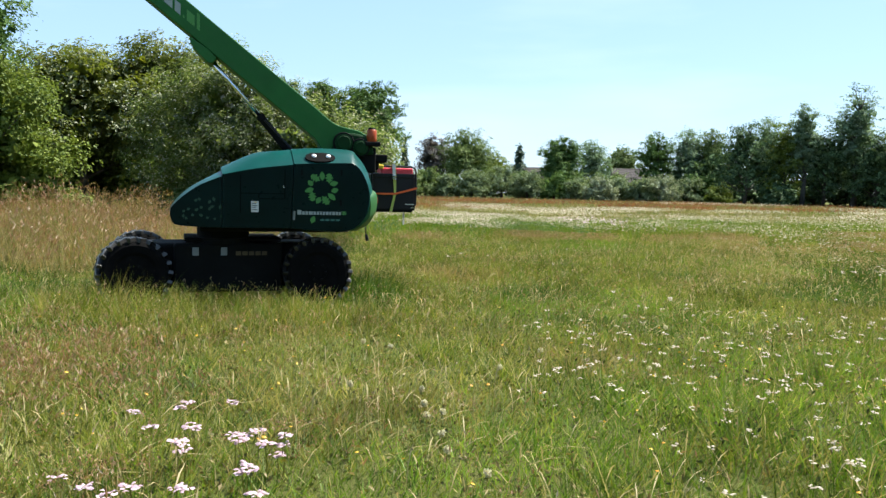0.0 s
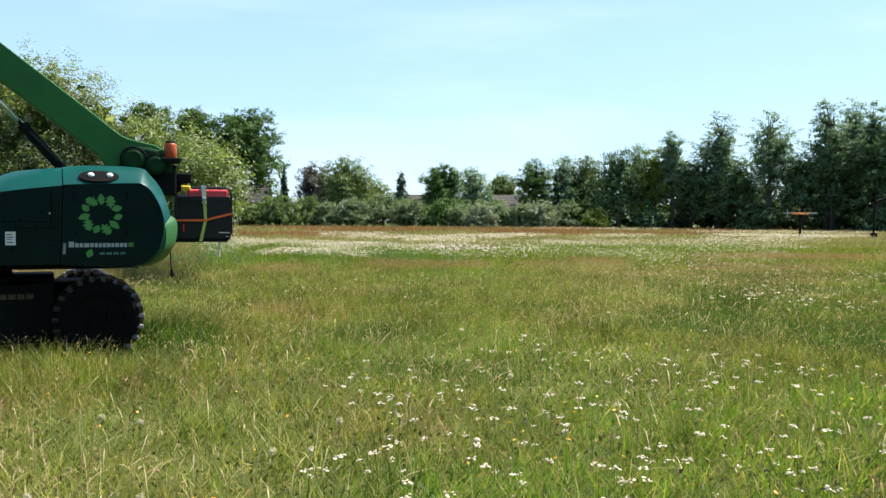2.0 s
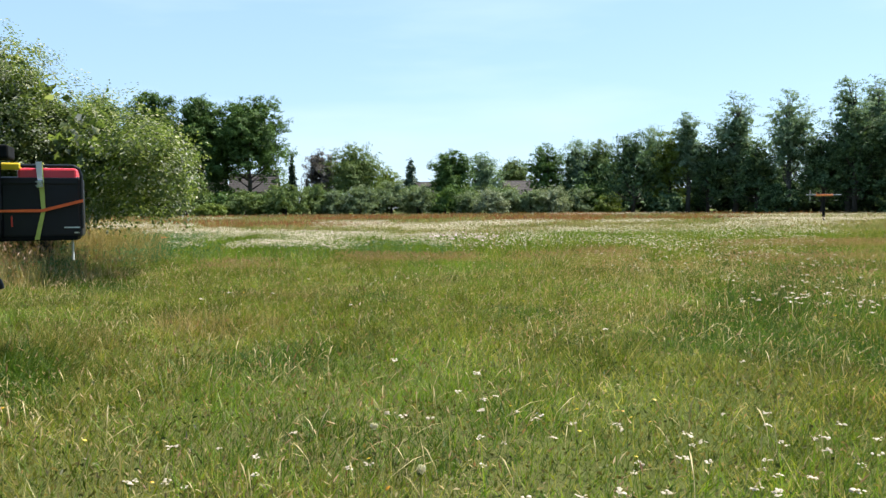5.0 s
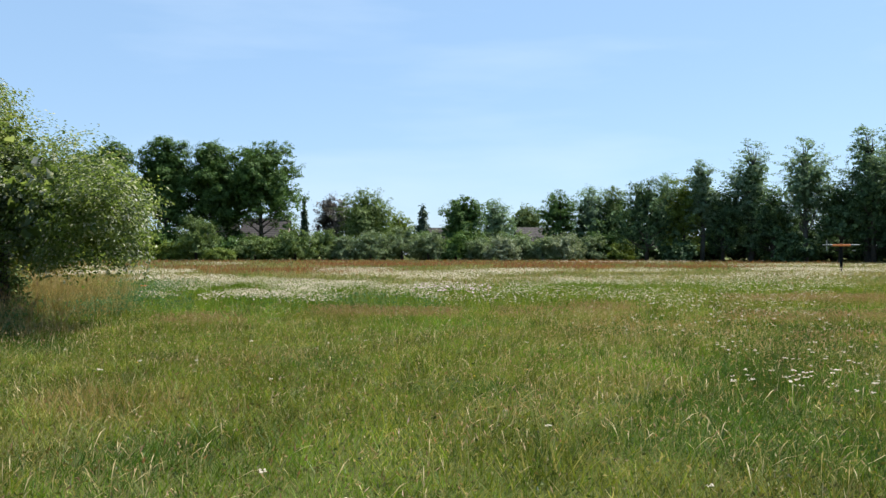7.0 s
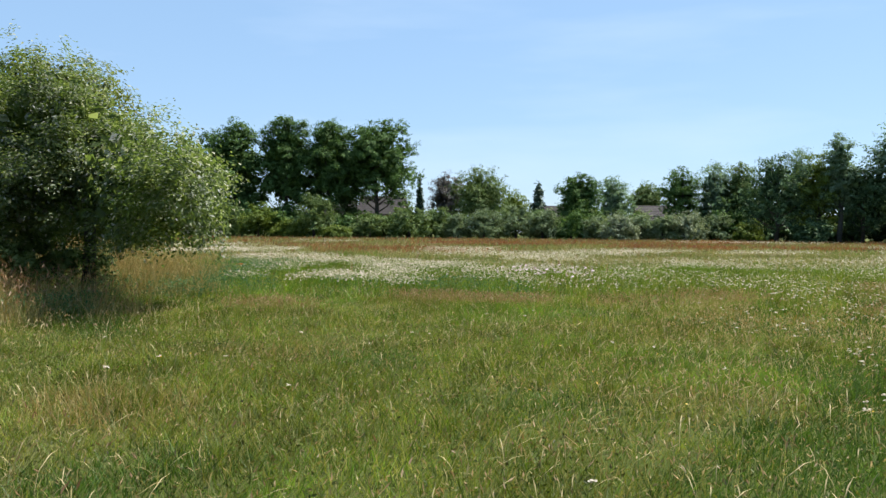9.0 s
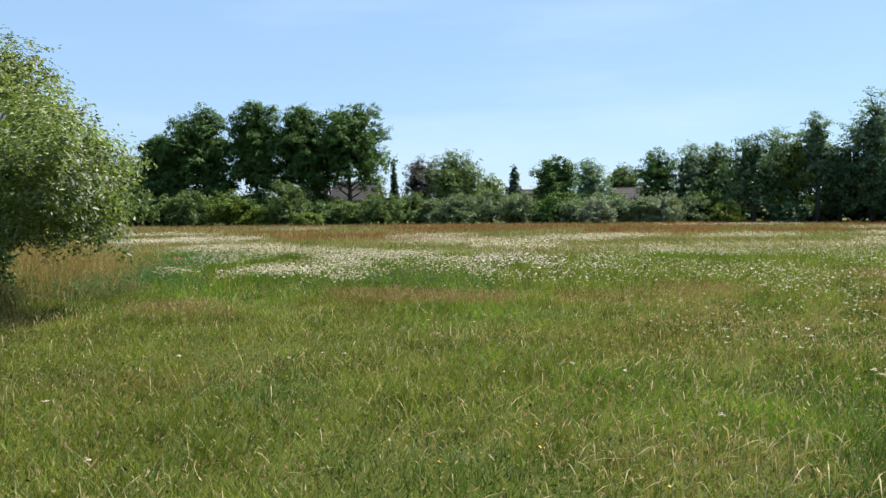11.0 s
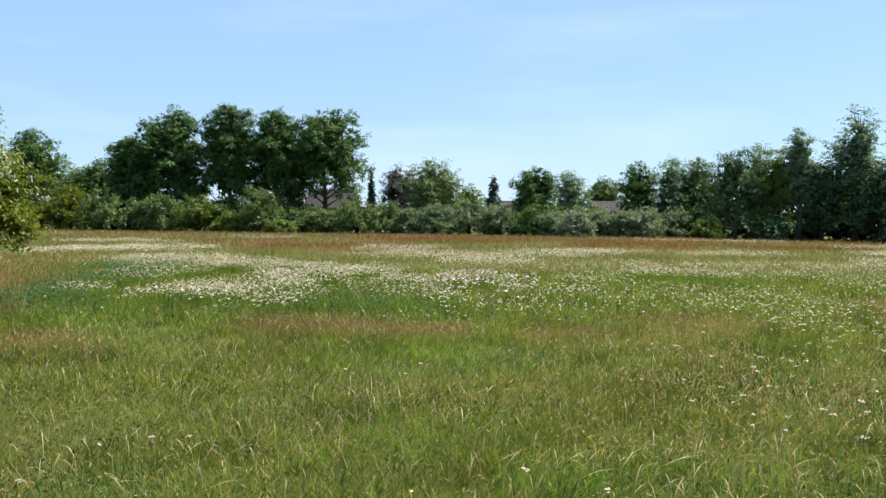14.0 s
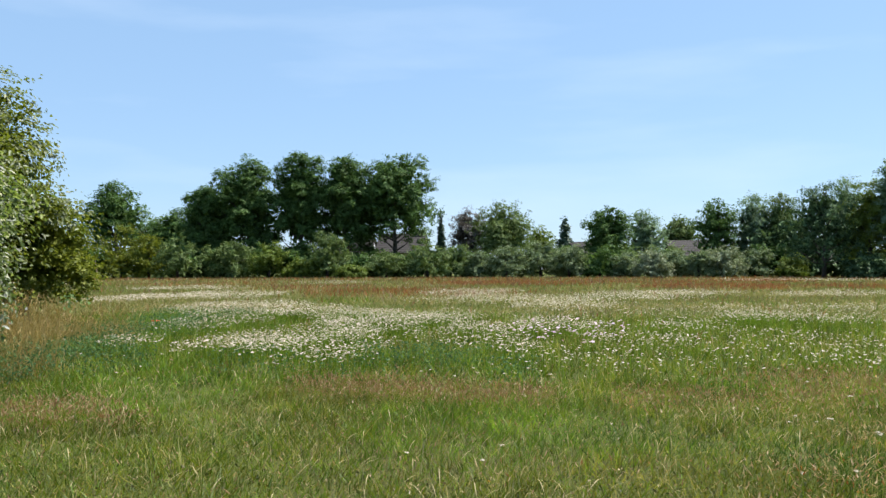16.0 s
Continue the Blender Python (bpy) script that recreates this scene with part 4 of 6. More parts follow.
WHITE_NEAR = [(-1.8, 32.8, 0.9, 1.5, 0.9), (-1.2, 33.7, 1.0, 2.6, 1.0), (-0.6, 35.1, 1.2, 2.8, 1.0), (-0.2, 37.5, 1.4, 2.9, 1.0), (0.4, 40.0, 1.4, 3.0, 0.9), (0.1, 30.6, 0.6, 0.9, 0.4), (0.6, 32.3, 0.8, 1.4, 0.8), (1.4, 40.6, 1.0, 2.2, 0.7), (2.7, 36.6, 1.0, 1.7, 0.6), (3.7, 33.1, 0.6, 1.0, 0.8), (4.4, 38.6, 1.2, 2.2, 0.7), (-8.1, 46.6, 1.2, 2.9, 0.9), (-6.4, 46.7, 1.8, 2.9, 0.9), (-3.9, 44.6, 1.7, 2.4, 0.9), (-1.7, 42.5, 1.4, 2.1, 0.8), (-4.0, 33.4, 0.6, 0.8, 0.7), (2.5, 34.4, 1.2, 1.6, 0.4), (-5.6, 43.6, 2.0, 2.4, 0.5), (-4.6, 38.6, 1.4, 2.4, 0.35)]
WHITE_FAR = [(-14.9, 54.1, 1.6, 4.7, 1.0), (-13.7, 56.9, 2.4, 4.6, 1.0), (-11.1, 57.5, 1.8, 4.0, 0.8), (2.5, 53.1, 3.8, 4.0, 0.5), (4.8, 49.1, 2.2, 3.1, 0.8), (-0.1, 62.6, 2.8, 4.7, 0.5), (10.2, 60.7, 3.6, 3.3, 0.6), (7.9, 56.0, 3.4, 3.2, 0.6), (-14.7, 88.2, 3.2, 6.0, 0.25), (27.8, 97.2, 9.0, 5.5, 0.3), (18.2, 59.9, 3.0, 3.1, 0.5), (31.0, 62.0, 6.0, 5.0, 0.6), (24.0, 52.0, 4.0, 2.4, 0.5), (40.0, 78.0, 9.0, 5.0, 0.5), (-20.0, 70.0, 4.0, 3.5, 0.8), (36.0, 50.0, 5.0, 3.0, 0.4)]
WHITE_THIN = [(6.1, 34.5, 1.2, 1.2, 0.4), (10.5, 41.4, 1.7, 2.0, 0.6), (7.5, 38.4, 1.2, 1.4, 0.45), (10.4, 46.3, 1.4, 1.8, 0.35), (13.7, 46.5, 2.0, 1.8, 0.45), (5.0, 32.3, 1.2, 1.2, 0.25), (9.5, 33.0, 3.0, 4.0, 0.14), (5.5, 31.0, 2.5, 1.6, 0.12), (16.0, 40.0, 4.0, 5.0, 0.16), (8.0, 44.0, 6.0, 4.0, 0.10), (20.0, 47.0, 5.0, 3.0, 0.3)]
WHITE = WHITE_NEAR + WHITE_FAR + WHITE_THIN
NEAR_WHITE = [(7.0, 17.4, 1.1, 1.3, 0.45), (7.7, 19.8, 0.9, 1.3, 0.3), (9.5, 24.0, 3.5, 4.0, 0.14), (12.0, 20.0, 5.0, 5.0, 0.12), (11.0, 29.8, 1.7, 3.2, 0.45), (15.2, 35.4, 1.4, 3.0, 0.5), (12.9, 31.6, 1.0, 2.6, 0.3), (1.3, 9.6, 0.8, 0.7, 0.8), (1.7, 8.4, 0.7, 0.8, 0.7), (2.4, 8.8, 0.9, 1.0, 0.5), (1.4, 11.9, 0.6, 1.0, 0.25), (2.2, 10.7, 1.3, 0.8, 0.5), (3.6, 11.8, 1.3, 1.1, 0.5), (3.0, 12.8, 1.4, 0.5, 0.3), (3.6, 9.8, 1.2, 1.2, 0.4)]
PINKISH = [(4.4, 36.5, 1.6, 3.2, 0.35)]
BROWN = [(-2.7, 10.0, 0.9, 0.9, 1.0), (1.6, 28.7, 1.1, 0.7, 1.0), (3.3, 28.4, 1.1, 0.7, 1.0), (-1.1, 26.4, 1.0, 0.5, 1.0), (6.0, 28.1, 1.0, 0.8, 0.5), (7.6, 28.4, 0.9, 0.7, 0.45), (7.9, 30.0, 1.6, 0.8, 0.5), (10.2, 22.4, 1.6, 0.8, 0.3), (-2.3, 9.4, 1.1, 0.6, 0.6), (12.0, 27.0, 2.4, 1.0, 0.5), (16.0, 33.0, 4.0, 1.5, 0.5)]
RED = [(-5.4, 70.1, 6.5, 8.0, 0.6), (0.5, 95.0, 8.5, 9.0, 0.8), (26.1, 105.0, 5.0, 7.0, 1.0), (17.5, 83.0, 6.0, 7.0, 1.0), (30.2, 82.5, 7.0, 5.0, 0.7), (-14.4, 82.1, 5.0, 7.0, 0.35), (5.9, 46.1, 1.5, 1.8, 0.3), (-1.0, 68.0, 4.5, 5.0, 0.5), (-28.0, 92.0, 9.0, 8.0, 0.2), (12.0, 100.0, 9.0, 6.0, 0.6), (45.0, 100.0, 9.0, 5.0, 0.3), (0.0, 118.0, 75.0, 12.0, 0.12)]
TALL = [(-5.6, 30.4, 1.5, 1.0, 1.0), (-9.5, 25.5, 5.0, 3.8, 1.0), (-12.0, 21.5, 6.5, 4.0, 0.9), (-6.8, 20.0, 2.6, 2.6, 0.8), (-17.0, 27.0, 5.0, 4.0, 0.9), (-9.2, 35.6, 3.4, 2.4, 1.0), (-8.8, 34.4, 2.0, 1.2, 0.9), (-12.0, 34.0, 3.0, 2.0, 0.9)]
LUSH = [(-8.2, 43.2, 2.4, 2.8, 1.0), (1.9, 33.0, 1.4, 1.4, 0.9), (-2.6, 31.6, 1.6, 1.7, 0.8), (-0.2, 30.2, 1.6, 0.8, 0.5), (-5.8, 56.1, 1.8, 2.6, 0.5), (3.5, 31.8, 1.0, 0.9, 0.7), (-5.6, 36.6, 1.5, 4.0, 0.7), (-4.5, 40.5, 2.0, 2.0, 0.6), (9.0, 40.0, 4.0, 2.5, 0.3), (16.0, 54.0, 6.0, 3.0, 0.1), (2.0, 58.0, 5.0, 3.0, 0.15), (0.0, 44.8, 2.5, 1.5, 0.4), (30.0, 70.0, 8.0, 4.0, 0.08)]
WEEDS = [(-6.0, 29.4, 0.9, 1.0, 0.9), (-4.3, 29.8, 1.0, 1.2, 0.9), (-6.6, 32.4, 1.2, 0.9, 0.6), (-5.4, 25.6, 1.6, 1.2, 0.8), (1.9, 32.2, 1.2, 0.8, 0.8), (3.6, 30.6, 0.4, 0.5, 1.0), (0.8, 30.2, 1.2, 0.4, 0.4), (-4.9, 32.7, 0.8, 2.2, 1.0), (-6.2, 38.2, 1.6, 3.0, 0.6), (-2.9, 30.6, 0.5, 1.0, 0.7), (-0.6, 30.9, 1.2, 0.5, 0.5), (-6.6, 43.0, 2.0, 1.8, 0.5)]
BUFF = [(6.3, 24.2, 1.0, 0.9, 0.8), (6.6, 22.4, 1.0, 0.8, 0.8), (5.8, 22.8, 0.8, 1.0, 0.6), (8.0, 23.6, 1.2, 1.4, 0.6), (5.1, 19.3, 1.1, 1.6, 0.5), (4.4, 16.4, 0.9, 0.6, 0.5), (7.3, 26.9, 0.7, 1.6, 0.8), (2.6, 15.6, 0.8, 0.4, 0.4), (3.9, 18.6, 0.7, 0.5, 0.5), (6.5, 23.8, 1.3, 2.0, 0.8), (8.0, 22.0, 0.6, 0.8, 0.7), (8.3, 20.6, 1.4, 0.8, 0.4)]
# zones where dark grass is made commoner, then where it is rarer
MORE_DEEP = [(2.3, 19.5, 0.25, 0.3, 1.2), (2.9, 19.0, 0.25, 0.25, 1.2), (7.1, 20.9, 0.7, 0.8, 1.0), (8.9, 24.7, 1.0, 1.2, 0.8), (8.2, 24.6, 0.8, 1.0, 1.0), (2.6, 13.4, 2.2, 0.9, 1.0), (4.4, 16.2, 1.6, 0.8, 0.8), (7.4, 19.0, 1.6, 1.4, 1.0), (5.4, 18.0, 0.7, 0.4, 0.9), (9.0, 22.5, 1.5, 1.0, 0.8)]
LESS_DEEP = [(3.5, 23.0, 3.5, 3.0, 1.0), (0.8, 19.5, 2.2, 1.6, 0.9), (5.0, 20.0, 1.2, 1.2, 1.0)]
STALKS = [(5.9, 21.6, 1.3, 1.4, 0.9), (5.9, 18.8, 0.6, 0.7, 0.9), (4.7, 19.0, 0.6, 0.8, 0.8)]
DRY = [(-0.2, 18.2, 0.8, 0.8, 0.8), (-1.5, 16.9, 0.8, 0.4, 0.5), (0.6, 21.5, 1.0, 0.4, 0.3)]


def wedge(y0, y1, density, rng, keep=None, top=1.0):
    return scatter(rng, density, y0, y1, (2.2, -0.60), (-2.0, 0.70), keep, top)


def build_meadow():
    rng = np.random.default_rng(7)
    # close grass
    x, y = wedge(7.2, 24, 1080, rng)
    x2, y2 = wedge(24, 31, 700, rng)
    x, y = np.concatenate([x, x2]), np.concatenate([y, y2])
    tuft = drift(x, y, 5.2, 0.7) * drift(x + 3, y, 2.3, 2.1)
    clear = 0.28 + 0.62 * drift(x, y, 0.9) + np.where(y > 12, 1.4, 2.0) * tuft ** 1.4
    h = rng.uniform(0.04, 0.185, len(x)) * clear + 0.03
    front = np.exp(-((x + 2.8) / 2.1) ** 4 - ((y - 13.1) / 0.9) ** 4)
    tall_tuft = np.exp(-((x + 1.35) / 0.55) ** 4 - ((y - 15.5) / 0.6) ** 4)
    h += rng.uniform(0.04, 0.30, len(x)) * front + 0.34 * tall_tuft
    pick = rng.uniform(0, 1, len(x))
    lush = pick < 0.12 + 0.7 * np.clip((drift(x, y, 0.7, 1.3) - 0.55) / 0.3, 0, 1) + 0.6 * inside([(4.6, 10.8, 3.0, 2.2, 1.0), (2.0, 9.3, 1.5, 1.5, 0.9), (2.8, 11.2, 1.4, 0.8, 0.8), (5.1, 22.1, 0.6, 0.4, 1.0), (4.9, 16.4, 0.5, 0.4, 1.0), (4.0, 23.4, 0.8, 1.0, 0.6)], x, y)
    pale = ~lush & (rng.uniform(0, 1, len(x)) < 0.7 * np.clip((12.8 - y) / 2.5, 0, 1) + 0.3 * np.clip((20 - y) / 4, 0, 1))
    deep = (drift(x, y, 1.5, 3.3) * drift(x, y, 0.5, 5.0) + 0.12 * rng.normal(size=len(x)) + 0.34 * np.clip((x - 2.5 - 0.39 * (y - 11)) / 1.5, 0, 1) * (y > 13.5) + 0.30 * inside(MORE_DEEP, x, y) - 0.25 * inside(LESS_DEEP, x, y) - 0.4 * front + 0.5 * tall_tuft > 0.5) & (y > 9)
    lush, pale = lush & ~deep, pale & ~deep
    w = np.where(y > 24, 0.012, 0.0085) * rng.uniform(0.6, 1.4, len(x))
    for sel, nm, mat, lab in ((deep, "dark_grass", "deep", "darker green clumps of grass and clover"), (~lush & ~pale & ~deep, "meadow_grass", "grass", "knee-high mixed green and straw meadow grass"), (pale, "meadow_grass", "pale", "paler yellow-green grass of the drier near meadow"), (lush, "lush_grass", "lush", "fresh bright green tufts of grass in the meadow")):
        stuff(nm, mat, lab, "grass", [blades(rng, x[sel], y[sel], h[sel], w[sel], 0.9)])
    # small leaves, clover and litter between the blades
    x, y = wedge(7.2, 25, 170, rng)
    z = ground_z(x, y) + rng.uniform(0.02, 0.17, len(x)) * (0.5 + 0.8 * drift(x, y, 0.9))
    stuff("meadow_litter", "thatch", "clover, small leaves and dry bits between the grass", "grass", [leaf_cloud(rng, np.stack([x, y, z], 1), rng.normal(size=(len(x), 3)) + [0, 0, 0.5], 0.034, 0.5)])
    # farther grass, coarser with distance
    for mat, rows in (("grass", ((31, 45, 110, 0.022, 0.26),)), ("hay", ((45, 70, 44, 0.040, 0.24), (70, 105, 16, 0.075, 0.24), (105, 134, 5.0, 0.12, 0.24)))):
        pieces = []
        for y0, y1, den, ww, hh in rows:
            x, y = wedge(y0, y1, den, rng)
            pieces.append(blades(rng, x, y, rng.uniform(0.4, 1.2, len(x)) * hh, np.full(len(x), ww) * rng.uniform(0.6, 1.4, len(x)), 0.9))
        stuff("meadow_grass", mat, "meadow grass reaching to the far hedge" if mat == "hay" else "meadow grass round the flower drifts", "grass", pieces)
    # coarser grass to the sides of the walk
    x, y = rng.uniform(-26, 26, 84000), rng.uniform(-8, 34, 84000)
    out = (x < 2.4 - 0.6 * y) | (x > -2.2 + 0.7 * y) | (y < 7.3)
    x, y = x[out], y[out]
    for k, mat in enumerate(("deep", "grass", "deep")):
        n = len(x[k::3])
        stuff("meadow_grass", mat, "meadow grass to the sides of the path", "grass", [blades(rng, x[k::3], y[k::3], rng.uniform(0.10, 0.30, n), rng.uniform(0.036, 0.078, n), 0.9)])
    # rusty sorrel close by
    x, y = wedge(19, 30, 45, rng, lambda x, y: inside([(7.3, 24.3, 1.5, 1.1, 0.9), (9.6, 25.2, 1.6, 0.9, 0.7)], x, y))
    z = ground_z(x, y) + rng.uniform(0.14, 0.34, len(x))
    stuff("sorrel", "rust", "small rusty orange sorrel among the grass", "sorrel", [spikes(rng, x, y, z, rng.uniform(0.02, 0.05, len(x)), rng.uniform(0.008, 0.016, len(x)), 0.7)])
    pieces = []
    for y0, y1, den, ww in ((29, 48, 150, 0.018), (48, 75, 26, 0.04)):
        x, y = wedge(y0, y1, den, rng, lambda x, y: inside(LUSH, x, y))
        pieces.append(blades(rng, x, y, rng.uniform(0.15, 0.42, len(x)), np.full(len(x), ww) * rng.uniform(0.6, 1.4, len(x)), 0.8))
    stuff("lush_grass", "lush", "lush green grass between the flower drifts", "grass", pieces)
    # straw-coloured flowering stalks in loose clumps
    x, y = wedge(7.2, 31, 70, rng, lambda x, y: 0.04 + 0.9 * drift(x, y, 2.0, 0.6) * drift(x, y, 0.8, 2.0) + 0.3 * np.clip((12 - y) / 2, 0, 1) * drift(x, y, 1.2, 0.2) + inside(STALKS, x, y))
    stuff("grass_stalks", "straw", "pale straw-coloured nodding grass stalks with seed heads", "grass", [arcs(rng, x, y, rng.uniform(0.12, 0.33, len(x)), rng.uniform(0.0022, 0.0038, len(x)), 0.8, 2.6)])
    # small upright ears on thin stalks
    x, y = wedge(7.2, 27, 115, rng, lambda x, y: 0.15 + 0.85 * drift(x, y, 1.3, 4.0) * (0.4 + 0.6 * drift(x, y, 3.1, 1.0)))
    z = ground_z(x, y) + rng.uniform(0.10, 0.30, len(x))
    brown = rng.uniform(0, 1, len(x)) < 0.25 + 0.25 * (y < 11)
    for sel, nm, mat, lab in ((brown, "seed_ears", "ear", "small brown ears of plantain and grass"), (~brown, "seed_ears", "straw", "small pale ears of grass")):
        n = sel.sum()
        stuff(nm, mat, lab, "grass", [spikes(rng, x[sel], y[sel], z[sel], rng.uniform(0.022, 0.055, n), rng.uniform(0.005, 0.011, n), 0.9)])
    # long arching pale leaves
    x, y = wedge(7.2, 28, 3, rng, lambda x, y: 0.1 + 0.9 * drift(x, y, 1.5, 2.0) * drift(x, y, 4.0, 1.0))
    stuff("bleached_blades", "straw", "pale arching grass leaves", "grass", [arcs(rng, x, y, rng.uniform(0.10, 0.22, len(x)), rng.uniform(0.004, 0.007, len(x)), 1.5, 0.8)])
    # withered brown flower clusters in the near grass
    x, y = wedge(7.3, 12.6, 26, rng, lambda x, y: 0.08 + 0.92 * np.clip((0.5 - x) / 1.4, 0, 1) * drift(x, y, 2.1, 0.9))
    k = 22
    a, r = rng.uniform(0, 6.28, len(x) * k), 0.06 * np.sqrt(rng.uniform(0, 1, len(x) * k))
    top = np.repeat(ground_z(x, y) + rng.uniform(0.15, 0.28, len(x)), k) + rng.uniform(-0.05, 0.02, len(a))
    x, y = np.repeat(x, k) + r * np.cos(a), np.repeat(y, k) + r * np.sin(a)
    n = len(x)
    stuff("seed_heads", "seed", "withered brown flower clusters among the near grass", "grass", [spikes(rng, x, y, top, rng.uniform(0.010, 0.028, n), rng.uniform(0.004, 0.009, n), 1.2)])
    stuff("grass_stalks", "straw", "straw-coloured stalks of the withered flowers", "grass", [stems(rng, x[::9], y[::9], top[::9], np.full(len(x[::9]), 0.0026))])
    # brown and reddish seed heads in drifts
    x, y = wedge(7.2, 36, 640, rng, lambda x, y: np.maximum(inside(BROWN, x, y), 0.025 * drift(x, y, 0.6, 3.0)))
    z = ground_z(x, y) + rng.uniform(0.16, 0.36, len(x))
    n = len(x)
    stuff("brown_grass", "seed", "drifts of brown-pink flowering grass", "grass", [spikes(rng, x, y, z - 0.03, rng.uniform(0.03, 0.08, n), rng.uniform(0.006, 0.013, n) * np.where(y > 15, 1.25, 1.0), 0.9)])
    stuff("grass_stalks", "pale", "thin green-straw stalks of the flowering grass", "grass", [stems(rng, x[::2], y[::2], z[::2], np.full(len(x[::2]), 0.0024))])
    x, y = wedge(36, 134, 20, rng, lambda x, y: np.maximum(inside(RED, x, y) * (0.25 + 0.75 * drift(x, y, 0.31, 0.8)), 0.02 * drift(x, y, 0.12, 1.0)))
    n = len(x)
    stuff("sorrel", "sorrel", "rust-red sorrel spread over the far meadow", "sorrel", [blades(rng, x, y, rng.uniform(0.22, 0.5, n), rng.uniform(0.0005, 0.0010, n) * (y + 15), 0.5)])
    x, y = wedge(40, 134, 7, rng, lambda x, y: (0.11 + 0.6 * drift(x, y, 0.16, 2.2) * drift(x, y, 0.37, 0.4)) * (0.6 + 0.4 * (y > 55)))
    n = len(x)
    stuff("grass_stalks", "heath", "dry brown grass over the far meadow", "grass", [blades(rng, x, y, rng.uniform(0.2, 0.42, n), rng.uniform(0.0004, 0.0009, n) * (y + 15), 0.6)])
    # buff nodding heads in the drier places
    x, y = wedge(12, 31, 270, rng, lambda x, y: np.maximum(inside(BUFF, x, y) * (0.2 + 0.8 * drift(x, y, 3.3, 0.5)), 0.03))
    n = len(x)
    z = ground_z(x, y) + rng.uniform(0.16, 0.36, n)
    stuff("seed_heads", "buff", "buff-coloured nodding seed heads of dry grass", "grass", [spikes(rng, x, y, z - 0.02, rng.uniform(0.03, 0.075, n), rng.uniform(0.006, 0.014, n), 1.0)])
    stuff("grass_stalks", "pale", "thin stalks of the buff grass", "grass", [stems(rng, x, y, z, np.full(n, 0.0022))])
    # tall dry grass along the bushes
    x, y = wedge(14, 44, 320, rng, lambda x, y: inside(TALL, x, y))
    h = rng.uniform(0.3, 1.1, len(x)) * (0.75 + 0.35 * drift(x, y, 1.7, 0.3)) * np.where(x < -8.5, 1.3, 1.0) * (1 + 0.2 * np.exp(-((x + 5.4) / 1.6) ** 4 - ((y - 30.2) / 1.2) ** 4))
    part_dry = rng.uniform(0, 1, len(x)) < np.where(y > 29, 0.6, 0.34)
    h *= 0.72 + 0.5 * drift(x, y, 2.6, 1.2)
    for sel, mat, lab in ((part_dry, "tan", "tall tan dry grass at the foot of the bushes"), (~part_dry, "hay", "tall yellow-green grass at the foot of the bushes")):
        n = sel.sum()
        stuff("tall_grass", mat, lab, "grass", [blades(rng, x[sel], y[sel], h[sel] * (1 if mat == "tan" else 0.85), rng.uniform(0.008, 0.014, n), 0.5)])
    up_there = ground_z(x, y) + h * 0.88
    for sel, mat, lab in ((y > 29, "tan", "golden feathery heads of tall dry grass"), (y < 29, "seed", "brown feathery heads of tall grass")):
        a = np.flatnonzero(sel)[::3]
        n = len(a)
        stuff("seed_heads", mat, lab, "grass", [spikes(rng, x[a], y[a], up_there[a], rng.uniform(0.08, 0.18, n), rng.uniform(0.012, 0.026, n), 0.9)])
    # dry patch
    x, y = wedge(15, 24, 420, rng, lambda x, y: inside(DRY, x, y))
    stuff("dry_grass", "tan", "withered yellow patch of grass", "grass", [blades(rng, x, y, rng.uniform(0.15, 0.34, len(x)), np.full(len(x), 0.009), 0.7)])
    # leafy weeds
    x, y = wedge(13, 48, 400, rng, lambda x, y: inside(WEEDS, x, y))
    z = ground_z(x, y) + rng.uniform(0.05, 0.48, len(x))
    nrm = rng.normal(size=(len(x), 3)) * 0.7 + [0, 0, 0.8]
    stuff("weeds", "weed", "dark green leafy weeds round the flowers", "weed", [leaf_cloud(rng, np.stack([x, y, z], 1), nrm, 0.062, 0.4), stems(rng, x[::6], y[::6], z[::6], np.full(len(x[::6]), 0.006))])
    # white flower drifts
    pieces, stalk = [], []
    for y0, y1, den, r0, r1 in ((28, 45, 300, 0.014, 0.030), (45, 66, 125, 0.020, 0.039), (66, 108, 40, 0.028, 0.052)):
        x, y = wedge(y0, y1, den, rng, lambda x, y: np.maximum(inside(WHITE, x, y) * (0.4 + 0.6 * drift(x, y, 1.6, 0.4)), 0.003))
        z = ground_z(x, y) + rng.uniform(0.30, 0.48, len(x))
        pieces.append(heads(rng, x, y, z, rng.uniform(r0, r1, len(x)), 5 if y0 < 40 else 4))
        if y0 < 40:
            stalk.append(stems(rng, x, y, z, np.full(len(x), 0.007)))
    stuff("white_flowers", "white", "dense drifts of white daisies and yarrow", "flowers", pieces)
    x, y = wedge(7.3, 38, 52, rng, lambda x, y: np.maximum(inside(NEAR_WHITE, x, y) * (0.3 + 0.7 * drift(x, y, 2.2, 0.9)), 0.0025))
    z = ground_z(x, y) + rng.uniform(0.22, 0.36, len(x))
    k = 7
    size = np.repeat(rng.uniform(0.6, 1.25, len(x)), k)
    a, r = rng.uniform(0, 6.28, len(size)), 0.024 * size * np.sqrt(rng.uniform(0, 1, len(size)))
    stuff("yarrow", "white", "scattered white flat-topped yarrow", "flowers", [heads(rng, np.repeat(x, k) + r * np.cos(a), np.repeat(y, k) + r * np.sin(a), np.repeat(z, k) + rng.uniform(-0.007, 0.007, len(size)), size * np.where(np.repeat(y, k) > 14, 1.3, 1.0) * rng.uniform(0.006, 0.011, len(size)), 6, 0.5, 0.25)])
    stalk.append(stems(rng, x, y, z, np.full(len(x), 0.006)))
